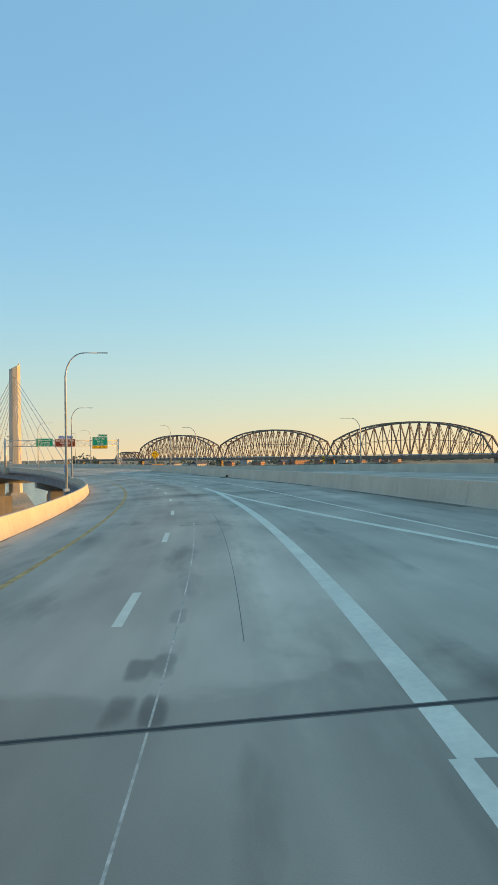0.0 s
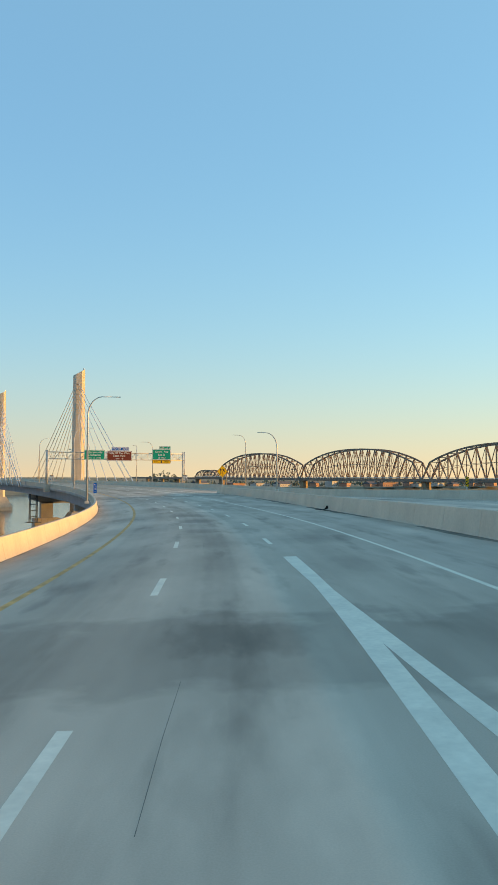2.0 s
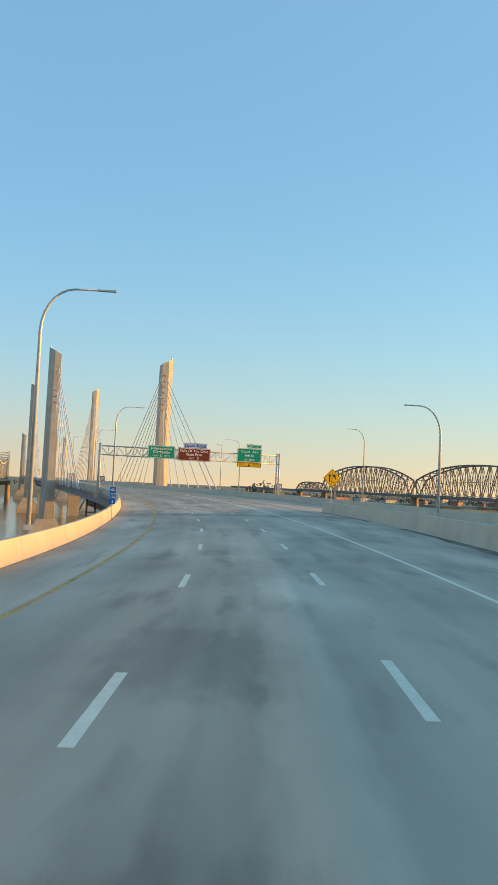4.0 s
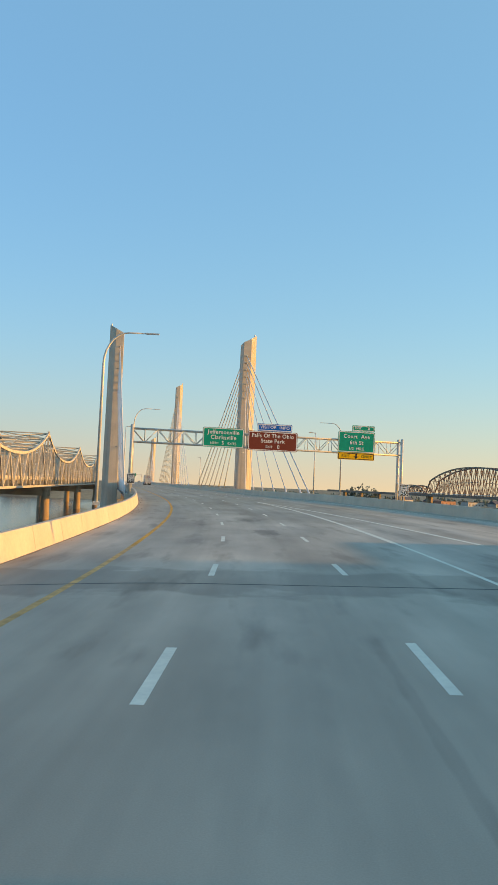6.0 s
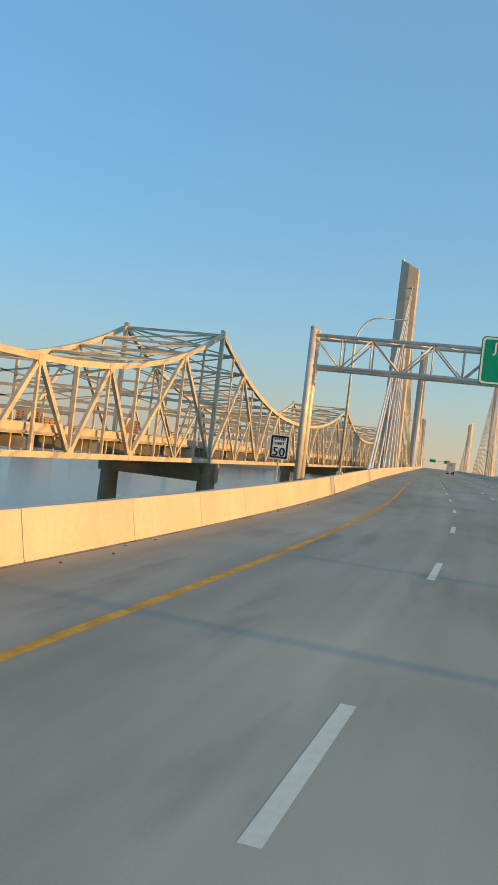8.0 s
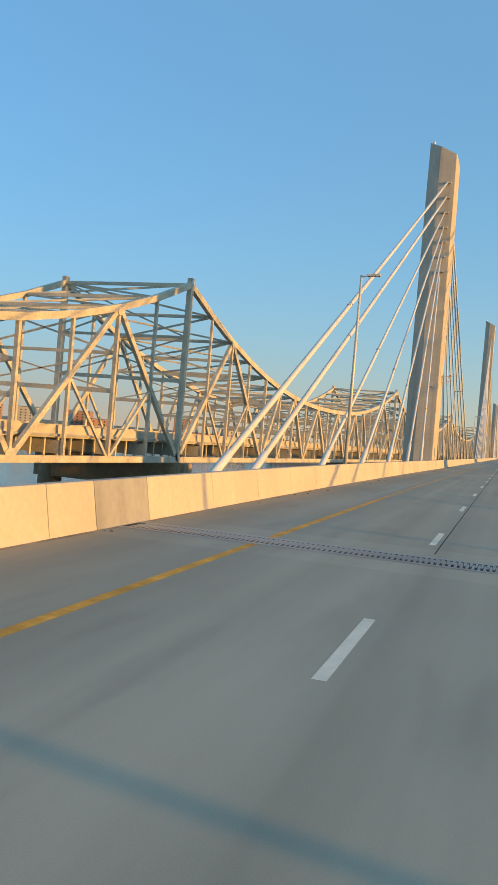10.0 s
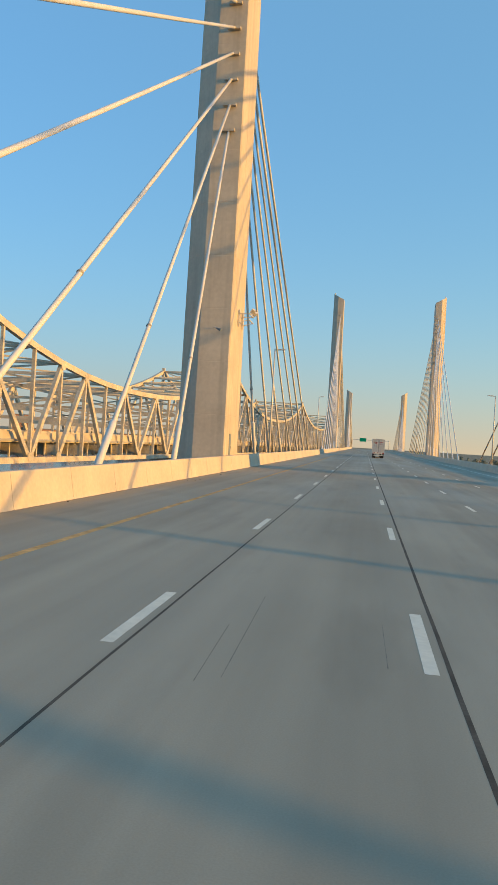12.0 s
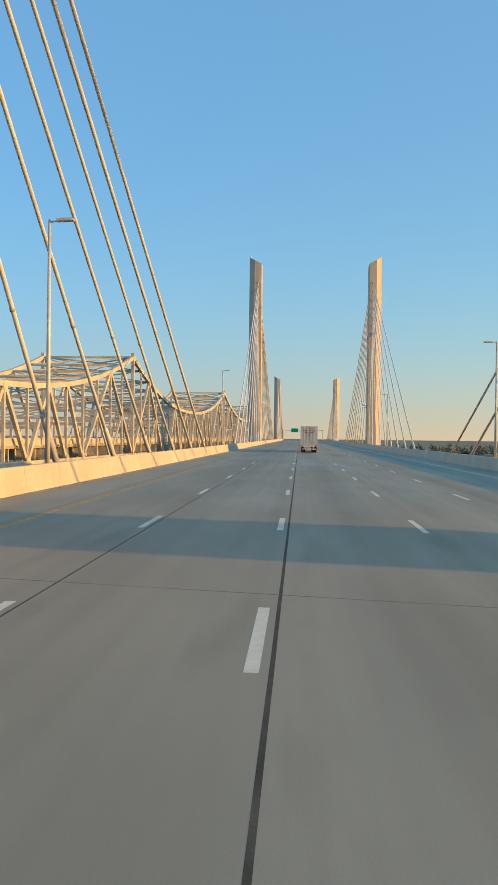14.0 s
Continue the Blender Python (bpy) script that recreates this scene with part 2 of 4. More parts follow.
M_PIER = material("pier_stone", (0.34, 0.24, 0.15), 0.85, grain=2, patch=0.2)
M_GREEN = material("sign_green", (0.0, 0.30, 0.19), 0.75, specular=0.08, grain=3, bump=0, spread=0.04, patch_spread=0.05)
M_BROWN = material("sign_brown", (0.19, 0.048, 0.032), 0.75, specular=0.08, grain=3, bump=0, spread=0.04, patch_spread=0.05)
M_BLUE = material("sign_blue", (0.004, 0.12, 0.46), 0.75, specular=0.08, grain=3, bump=0, spread=0.04, patch_spread=0.05)
M_AMBER = material("sign_amber", (0.93, 0.50, 0.03), 0.75, specular=0.08, grain=3, bump=0, spread=0.04, patch_spread=0.05)
M_SIGNWHITE = material("sign_white", (0.75, 0.75, 0.72), 0.75, specular=0.08, grain=3, bump=0, spread=0.03, patch_spread=0.03)
M_BLACK = material("black_paint", (0.015, 0.015, 0.016), 0.5, grain=10, bump=0)


# ---- mesh helpers ----
class Mesh:
    """Collects vertices and faces for one part."""

    def __init__(self):
        self.v, self.f = [], []

    def add(self, verts, faces):
        n = len(self.v)
        self.v += [tuple(p) for p in verts]
        self.f += [tuple(i + n for i in f) for f in faces]
        return self

    def loft(self, rings, closed=True, caps=True):
        n, k = len(self.v), len(rings[0])
        self.v += [tuple(p) for r in rings for p in r]
        for i in range(len(rings) - 1):
            for j in range(k if closed else k - 1):
                a, b = n + i * k + j, n + i * k + (j + 1) % k
                self.f.append((a, b, b + k, a + k))
        if caps and closed:
            self.f.append(tuple(n + j for j in reversed(range(k))))
            self.f.append(tuple(n + (len(rings) - 1) * k + j for j in range(k)))
        return self

    def box(self, x0, y0, z0, x1, y1, z1):
        return self.loft([[(x0, y0, z), (x1, y0, z), (x1, y1, z), (x0, y1, z)] for z in (z0, z1)])

    def beam(self, a, b, w, h=None, up=(0, 0, 1)):
        h = h or w
        a, b = Vector(a), Vector(b)
        d = (b - a).normalized()
        s = d.cross(Vector(up))
        s = s.normalized() if s.length > 1e-3 else d.cross(Vector((0, 1, 0))).normalized()
        u = s.cross(d)
        q = [s * (i * w / 2) + u * (j * h / 2) for i, j in ((-1, -1), (1, -1), (1, 1), (-1, 1))]
        return self.loft([[p + o for o in q] for p in (a, b)])

    def tube(self, pts, radii, n=8):
        pts = [Vector(p) for p in pts]
        radii = radii if hasattr(radii, "__len__") else [radii] * len(pts)
        rings = []
        for i, p in enumerate(pts):
            d = (pts[min(i + 1, len(pts) - 1)] - pts[max(i - 1, 0)]).normalized()
            s = d.cross(Vector((0, 1, 0.01))).normalized()
            u = s.cross(d)
            rings.append([p + (s * math.cos(2 * math.pi * k / n) + u * math.sin(2 * math.pi * k / n)) * radii[i] for k in range(n)])
        return self.loft(rings)


def part(name, mesh, mat, parent=None, label="", smooth=False):
    me = bpy.data.meshes.new(name)
    me.from_pydata(mesh.v, [], mesh.f)
    bm = bmesh.new()
    bm.from_mesh(me)
    bmesh.ops.recalc_face_normals(bm, faces=bm.faces)
    bm.to_mesh(me)
    bm.free()
    if smooth:
        me.polygons.foreach_set("use_smooth", [True] * len(me.polygons))
    me.materials.append(mat)
    ob = new(name, me)
    ob.parent = parent
    if label:
        ob["label"] = label
    return ob


def empty(name, m=None):
    ob = new(name)
    if m is not None:
        ob.matrix_basis = m
    return ob


# ---- the line of the road: along s (0 where the curve ends), across o (right is positive) ----
RADIUS, Y0 = 463.0, -117.0


def smooth(a, b, x):
    t = min(1.0, max(0.0, (x - a) / (b - a)))
    return t * t * (3 - 2 * t)


def height(s, o=0.0):
    z = 0.45 - 0.45 * smooth(-260, -165, s) - 0.55 * smooth(-195, -110, s) + 0.55 * smooth(-95, 60, s)
    bank = 0.025 * (1 - smooth(-60, 60, s))
    ramp = -0.8 + 1.4 * (1 - smooth(-130, -65, s))   # the right-hand road rises away where it has swung off
    z += bank * (min(o, 8.0) + 2.5) + ramp * bank * max(0.0, o - 8.0)
    z -= 0.02 * max(0.0, o - 3.7) * smooth(0, 60, s)
    u = max(0.0, -3.85 - o)   # the inside of the curve falls away
    z -= 0.075 * (1 - smooth(-112, -60, s)) * (u * u / 5.0 if u < 2.5 else u - 1.25)
    return z


def road(s, o, z=0.0):
    if s >= 0:
        return Vector((o, Y0 + s, height(s, o) + z))
    a = -s / RADIUS
    r = RADIUS + o
    return Vector((-RADIUS + r * math.cos(a), Y0 - r * math.sin(a), height(s, o) + z))


def along(s0, s1, step):
    n = max(1, int(round(abs(s1 - s0) / step)))
    return [s0 + (s1 - s0) * i / n for i in range(n + 1)]


def sweep(profile, stations, closed=True):
    """profile(s) gives (o, dz) pairs; the section is carried along the road."""
    return [[road(s, o, dz) for o, dz in profile(s)] for s in stations]


S_START, S_END = -330.0, 640.0


def left_edge(s):
    return -10.3 - 0.3 * smooth(-60, 10, s)


def right_edge(s):
    return 17.0 + 2.0 * (1 - smooth(0, 110, s)) + 14.0 * (1 - smooth(-150, 10, s))


# ---- ground, river ----
def ripple_water():
    m = bpy.data.materials.new("river_water")
    m.use_nodes = True
    nt = m.node_tree
    b = nt.nodes["Principled BSDF"]
    b.inputs["Base Color"].default_value = (0.035, 0.045, 0.045, 1)
    b.inputs["Roughness"].default_value = 0.12
    geo = nt.nodes.new("ShaderNodeNewGeometry")
    n = nt.nodes.new("ShaderNodeTexNoise")
    n.inputs["Scale"].default_value = 0.35
    n.inputs["Detail"].default_value = 5
    bn = nt.nodes.new("ShaderNodeBump")
    bn.inputs["Strength"].default_value = 0.25
    bn.inputs["Distance"].default_value = 0.6
    nt.links.new(geo.outputs["Position"], n.inputs["Vector"])
    nt.links.new(n.outputs["Fac"], bn.inputs["Height"])
    nt.links.new(bn.outputs[0], b.inputs["Normal"])
    return m


WATER_Z = -21.0
M_GROUND = material("river_bank", (0.22, 0.185, 0.115), 0.9, grain=0.4, patch=0.02, spread=0.25, patch_spread=0.35)
ground = tagged(part("ground", Mesh().box(-4500, -4500, WATER_Z - 6, 4500, 4500, WATER_Z - 5), M_GROUND), "dry river bed and earth", "ground", kind="structure")
tagged(part("water", Mesh().add([(-4400, -235, WATER_Z), (4400, -235, WATER_Z), (4400, 640, WATER_Z), (-4400, 640, WATER_Z)], [(0, 1, 2, 3)]), ripple_water()),
       "wide calm river reflecting the pale morning sky", "river", kind="structure")
bank = Mesh()
bank.add([(-4400, -4400, -10), (4400, -4400, -10), (4400, -300, -10), (-4400, -300, -10), (-4400, -235, WATER_Z - 1), (4400, -235, WATER_Z - 1)], [(0, 1, 2, 3), (3, 2, 5, 4)])
tagged(part("ground", bank, M_GROUND), "brown earth river bank on the city side", "river bank", kind="structure")
bank = Mesh()
bank.add([(-4400, 640, WATER_Z - 1), (4400, 640, WATER_Z - 1), (4400, 690, -13), (-4400, 690, -13), (4400, 4400, -10), (-4400, 4400, -10)], [(0, 1, 2, 3), (3, 2, 4, 5)])
tagged(part("ground", bank, M_GROUND), "low far river bank with grass and earth", "river bank", kind="structure")

# ---- road deck ----
stations = along(S_START, S_END, 2.5)
deck = Mesh()


def deck_offsets(s):
    """Across the deck, with a row of points on each break of the cross fall."""
    a, b = left_edge(s) - 0.6, right_edge(s) + 0.6
    return [a, -8.6, -6.35, -5.7, -5.1, -4.5, -3.85, 0.0, 3.7, 5.8, 8.0] + [8.0 + (b - 8.0) * i / 6 for i in range(1, 7)]


deck.loft([[road(s, o) for o in deck_offsets(s)] for s in stations], closed=False)
deck_uv = [(o, s) for s in stations for o in deck_offsets(s)]
road_ob = tagged(part("road", deck, M_DECK, smooth=True), "grey grooved concrete bridge deck with worn lanes", "road", kind="structure")
layer = road_ob.data.uv_layers.new(name="road")
for loop in road_ob.data.loops:
    layer.data[loop.index].uv = deck_uv[loop.vertex_index]
slab = Mesh().loft(sweep(lambda s: [(left_edge(s) - 0.6, -0.004), (left_edge(s) - 0.6, -0.45), (8.0, -0.45), (right_edge(s) + 0.6, -0.45), (right_edge(s) + 0.6, -0.004)], stations), closed=False)
part("slab", slab, M_CONC, road_ob)
M_GIRDER = material("blue_grey_girder", (0.19, 0.23, 0.26), 0.6, grain=5, patch=0.3)
for s in (-300, -238.0, -197.0, -156.5, -118.0, -86.4, -45.0, 22.0, 330.0):
    bent = tagged(empty("bridge_pier"), "concrete hammerhead pier under the viaduct", "bridge pier", "piers of the viaduct")
    a, b = left_edge(s), right_edge(s)
    cap = [[road(s + ds, o, dz) for o, dz in ((a + 0.3, -2.35), (a + 0.3, -3.6), (a + 4.0, -4.8), (b - 4.0, -4.8), (b - 0.3, -3.6), (b - 0.3, -2.35))] for ds in (-1.1, 1.1)]
    part("pier_cap", Mesh().loft(cap), M_CONC, bent)
    for o in ((a + 5.0), (b - 5.0)):
        p = road(s, o)
        part("pier_column", Mesh().box(p.x - 1.6, p.y - 1.1, WATER_Z - 4, p.x + 1.6, p.y + 1.1, p.z - 4.4), M_CONC, bent)
    for o in (a + 5.0, b - 5.0):
        p = road(s, o)
        if s > -90:
            part("pier_footing", Mesh().box(p.x - 3.4, p.y - 2.6, WATER_Z - 4, p.x + 3.4, p.y + 2.6, -9.0), M_PYLON, bent)
for off in (0.4, 6.5, 12.5, 18.5, 25.0):
    g = Mesh().loft(sweep(lambda s: [(left_edge(s) + off - 0.2, -0.45), (left_edge(s) + off - 0.2, -2.3), (left_edge(s) + off + 0.2, -2.3), (left_edge(s) + off + 0.2, -0.45)], along(S_START, S_END, 8.0)))
    part("girder", g, M_GIRDER, road_ob)


# ---- barriers ----
def barrier_profile(o, side, h=1.09):
    """A single-slope concrete barrier whose foot stands at o; side -1 stands left of it, 1 right."""
    return [(o, 0.0), (o + side * 0.03, 0.08), (o + side * 0.2, h - 0.02), (o + side * 0.22, h), (o + side * 0.43, h), (o + side * 0.45, h - 0.04), (o + side * 0.46, -0.3)]


def barrier(name, label, edge, side, s0, s1, step=4.6):
    top = empty(name)
    tagged(top, label, "barrier", kind="structure")
    starts = [(a, step) for a in along(s0, s1 - step, step)]
    if name == "barrier_left":
        # a short darker recast length at the finger joint
        i = max(k for k, (a, _) in enumerate(starts) if a < 22)
        a = starts[i][0]
        starts[i:i + 1] = [(a, 1.9), (a + 1.9, 2.7)]
    for a, step in starts:
        mesh = Mesh().loft(sweep(lambda s: barrier_profile(edge(s), side, 1.09 - (0.19 * (1 - smooth(-70, 30, s)) if side < 0 else 0.0)), along(a + 0.012, a + step - 0.012, 3.0)))
        part("barrier_panel", mesh, M_REPAIR if step == 2.7 and side < 0 else M_BARRIER, top)
    return top


barrier("barrier_left", "pale concrete barrier along the left shoulder, sunlit", left_edge, -1, S_START, S_END)
barrier("barrier_right", "pale concrete barrier along the right edge, in shade", right_edge, 1, S_START, S_END)
S_NOSE = -72.0


def opened(s):
    """How far the right-hand road has swung away at s."""
    d = max(0.0, -185.0 - s)
    return 0.0012 * d * d


def median_edge(s):
    return 8.5 + opened(s) + 2.2 * smooth(-150, -75, s)


barrier("barrier_median", "concrete dividing barrier ending in a blunt nose", median_edge, 1, S_START, S_NOSE)


# ---- markings ----
def stripe(name, o, s0, s1, width, mat, lift=0.0012):
    f = o if callable(o) else (lambda s: o)
    m = Mesh().loft(sweep(lambda s: [(f(s) - width / 2, lift), (f(s) + width / 2, lift)], along(s0, s1, 2.5)), closed=False)
    return part(name, m, mat, road_ob)


S_GORE1, S_GORE2 = -175.0, -12.0
for s0, s1, paint in ((S_START, -75, M_WORN_YELLOW), (-75, 40, M_YELLOW), (40, S_END, M_WORN_YELLOW)):
    stripe("edge_line", lambda s: -6.8 - 0.4 * smooth(-110, -60, s), s0, s1, 0.2, paint)
stripe("gore_line", -0.20, S_START, -237.75, 0.2, M_WHITE)
stripe("gore_line", lambda s: -0.06 + 0.17 * smooth(-198, -180, s), -237.75, S_GORE1, 0.34, M_WHITE)
stripe("gore_line", lambda s: 0.0019 * (S_GORE1 - s) ** 2, S_GORE1 - 75, S_GORE1, 0.3, M_WHITE, 0.002)
stripe("edge_line", lambda s: 3.75 + opened(s), S_START, S_GORE2 - 60, 0.15, M_WHITE)
stripe("gore_line", 3.75, S_GORE2 - 60, S_GORE2, 0.28, M_WHITE)
stripe("gore_line", lambda s: 3.75 + 0.062 * (S_GORE2 - s), S_NOSE, S_GORE2, 0.25, M_WHITE, 0.002)
stripe("edge_line", lambda s: right_edge(s) - 3.2, S_NOSE - 100, S_END, 0.15, M_WHITE)
M_GHOST = material("ghost_marking", (0.60, 0.52, 0.43), 0.7, grain=8, spread=0.3, patch=0.8, patch_spread=0.4)
M_CRACK = material("old_crack", (0.13, 0.12, 0.10), 0.8, grain=15, spread=0.4, patch=1.5, patch_spread=0.5)
stripe("deck_seam", -1.8, -233.5, -206, 0.013, M_CRACK, 0.0008)
stripe("ghost_line", -2.75, -242, -212.5, 0.024, M_GHOST, 0.0008)
for s0, s1 in ((-194.6, -190.4), (-172.2, -168.6)):
    stripe("deck_seam", lambda s: -2.66 + 0.012 * math.sin(s * 2.1) + 0.008 * math.sin(s * 5.3), s0, s1, 0.006, M_CRACK, 0.0008)
PHASE = 123.2   # where one dash starts
for o, s0, s1 in ((-3.66, S_START, 500), (0.0, S_GORE1 + 4, 500), (3.75, S_GORE2 + 2, 500), (7.4, S_GORE2 + 2, 400)):
    k0 = math.ceil((s0 - PHASE) / 12.19)
    k1 = math.floor((s1 - PHASE) / 12.19)
    for k in range(k0, k1):
        a = PHASE + 12.19 * k
        a *= 1.0 if a > 0 else RADIUS / (RADIUS + o)
        # two dashes after the gore were painted a little off the beat
        slip = {-3.66: 0.3, 0.0: -0.5}.get(o, 0.0) if -171.5 < a < -167.5 else 0.0
        stripe("lane_dash", o - (0.08 if slip else 0.0), a + slip, a + slip + 3.05, 0.163, M_WHITE)
for o, w in ((-3.45, 0.038), (0.21, 0.055)):
    stripe("deck_seam", lambda s: o + 0.007 * math.sin(s * 1.3) + 0.005 * math.sin(s * 3.7 + 1), 24, S_END, w, M_SEAM, 0.0005)

# ---- pylons and stays ----
PYLONS = [(0.1, 45.2), (235.8, 59.7), (488.8, 41.4)]
STAY_FEET = [12.5 + 12.4 * k for k in range(7)]


def pylon(side, y, top):
    """side -1: left row, 1: right row. The outer corners are broadly chamfered and the top slants down to the road."""
    x_out = -16.1 if side < 0 else 26.0
    group = empty("bridge_pylon", Matrix.Translation((x_out, y, 0)))
    tagged(group, "tall slender pale concrete cable-stay pylon with slanted top", "bridge pylon", "pylons of the cable-stayed bridge")
    inner = -side
    w = 4.3
    rings = []
    lifts = [4.2 * k for k in range(1, int((top - 3.5) / 4.2) + 1)]
    levels = sorted([(-13.0, 0.0), (-3.0, 0.0), (0.0, 0.0), (top, 0.0)] + [(z + dz, cut) for z in lifts for dz, cut in ((-0.03, 0.0), (-0.012, 0.007), (0.012, 0.007), (0.03, 0.0))])
    for z, cut in levels:
        # cut: the shallow groove left between two pours of the concrete
        g = max(0.0, z) / top
        d, ch, u0, u1 = 3.15 - 0.4 * g - cut, 1.7, 0.12 * g + cut, w - 0.25 * g - cut
        if z < -5:
            d, u1, u0 = 3.6, w + 0.4, -0.4
        ring = [[inner * a, b, z] for a, b in ((u0, -d + 1.7), (u0 + ch, -d), (u1 - 0.1, -d), (u1, -d + 0.1), (u1, d - 0.1), (u1 - 0.1, d), (u0 + ch, d), (u0, d - 1.7))]
        if z == top:
            for p in ring:
                p[2] = top - 2.6 * (abs(p[0]) / w) ** 0.8
        rings.append(ring)
    part("shaft", Mesh().loft(rings), M_PYLON, group)
    foot = []
    for z, e in ((WATER_Z - 4, 4.2), (-18.5, 4.0), (-12.0, 0.5)):
        foot.append([(inner * a, b, z) for a, b in ((-0.4 - e, -3.5 - e), (w + 0.4 + e, -3.5 - e), (w + 0.4 + e, 3.5 + e), (-0.4 - e, 3.5 + e))])
    part("footing", Mesh().loft(foot), M_PYLON, group)
    n = 7
    ua = 2.6
    for face in (-1, 1):
        for j in range(n):
            z = top * (0.59 + 0.268 * j / (n - 1))
            d = 3.15 - 0.4 * z / top
            f0, f1 = sorted((face * (d - 0.05), face * (d + 0.32)))
            part("anchor_ledge", Mesh().box(min(inner * (ua - 0.05), inner * (ua + 0.95)), f0, z - 0.11, max(inner * (ua - 0.05), inner * (ua + 0.95)), f1, z + 0.11), M_PYLON, group)
    for direction in (-1, 1):
        feet = STAY_FEET if y < 100 or y > 400 else [12.5 + 12.0 * k for k in range(9)]
        if y < 10 and direction > 0 and side > 0:
            feet = [21.3 + 12.55 * k for k in range(7)]
        if y < 10 and direction < 0:
            feet = [21.5, 34.7, 48.0, 60.8, 73.1, 85.0, 89.3] if side < 0 else [19.2, 31.6, 43.8, 56.8, 69.2, 81.7, 88.0]
        for j, d in enumerate(feet):
            z = top * (0.59 + 0.268 * j / (len(feet) - 1)) + 0.1
            a = Vector((inner * (ua + 0.45), direction * (2.9), z))
            b = Vector((inner * 4.65, direction * d, -0.4))
            sag = Vector((0, 0, 0.0015 * d))
            part("stay_cable", Mesh().tube([b, b * 0.75 + a * 0.25 - sag * 0.75, (a + b) / 2 - sag, a * 0.75 + b * 0.25 - sag * 0.75, a], 0.135 if j > 4 else 0.112, 8), M_CABLE, group, smooth=True)
            e = (a - b).normalized()
            for f in (0.28,):
                c = b + (a - b) * f - sag * (1 - abs(2 * f - 1))
                part("cable_collar", Mesh().tube([c - e * 0.06, c + e * 0.06], 0.14, 8), M_CONC, group, smooth=True)
            part("stay_socket", Mesh().tube([b - e * 0.3, b + e * 4.6, b + e * 4.8], [0.175, 0.165, 0.12], 10), M_CABLE, group, smooth=True)
    # a rack of small flood lamps on the inner face
    rack = part("lamp_rack", Mesh().beam((inner * (w + 0.9), -0.5, 12.7), (inner * (w + 0.9), 1.9, 12.7), 0.07), M_STEEL, group)
    part("rail", Mesh().beam((inner * (w + 0.9), -0.5, 12.2), (inner * (w + 0.9), 1.9, 12.2), 0.07), M_STEEL, rack)
    for dy in (-0.3, 1.7):
        part("bracket_arm", Mesh().beam((inner * (w - 0.1), dy, 12.7), (inner * (w + 0.95), dy, 12.7), 0.07), M_STEEL, rack)
        part("bracket_brace", Mesh().beam((inner * (w - 0.1), dy, 11.9), (inner * (w + 0.9), dy, 12.2), 0.06), M_STEEL, rack)
        part("wall_plate", Mesh().beam((inner * (w + 0.02), dy, 11.6), (inner * (w + 0.02), dy, 13.0), 0.09), M_STEEL, rack)
    for k in range(4):
        dy = -0.35 + 0.7 * k
        p, q = Vector((inner * (w + 0.95), dy, 12.75)), Vector((inner * (w + 1.25), dy - 0.12, 13.0 + 0.1 * (k % 2)))
        part("flood_lamp", Mesh().tube([p, p * 0.4 + q * 0.6, q], [0.05, 0.12, 0.15], 10), M_STEEL, rack)
    part("aviation_light", Mesh().tube([(inner * 0.5, 0, top - 0.6), (inner * 0.5, 0, top + 0.35), (inner * 0.5, 0, top + 0.5)], [0.16, 0.16, 0.08], 10), M_STEEL, group)
    frame_ = part("access_door", Mesh().box(min(inner * (w - 0.05), inner * (w + 0.02)), -1.3, 0.55, max(inner * (w - 0.05), inner * (w + 0.02)), -0.5, 2.75), M_GIRDER, group, "dark steel access door")
    part("door_handle", Mesh().beam((inner * (w + 0.05), -0.7, 1.55), (inner * (w + 0.05), -0.7, 1.75), 0.05), M_STEEL, frame_)
    box_arm = part("camera_arm", Mesh().tube([(inner * 2.9, -2.95, 11.0), (inner * 2.9, -3.4, 11.05), (inner * 3.2, -3.6, 10.95)], 0.04, 6), M_STEEL, group)
    part("security_camera", Mesh().tube([(inner * 3.15, -3.6, 10.95), (inner * 3.4, -3.65, 10.85), (inner * 3.55, -3.7, 10.8)], [0.05, 0.1, 0.1], 8), M_GIRDER, box_arm)
    return group


for y, top in PYLONS:
    for side in (-1, 1):
        pylon(side, y, top)


# ---- cantilever truss bridge beside the road ----
TRUSS_SAG = 11.3
# panels of a span, and its diagonals as (upper joint, lower joint), counted from one end
SHORE_SPAN = (16, [(2, 0), (2, 4), (5, 4), (5, 6), (7, 6), (7, 8), (9, 8), (9, 10), (11, 10), (11, 12), (14, 12), (14, 16)])
RIVER_SPAN = (18, [(2, 0), (2, 4), (5, 4), (6, 5), (6, 7), (8, 7), (8, 9), (10, 9), (10, 11), (12, 11), (12, 13), (13, 14), (16, 14), (16, 18)])


def truss_top(u, peak):
    return TRUSS_SAG + (peak - TRUSS_SAG) * (1 - u) ** 2.3


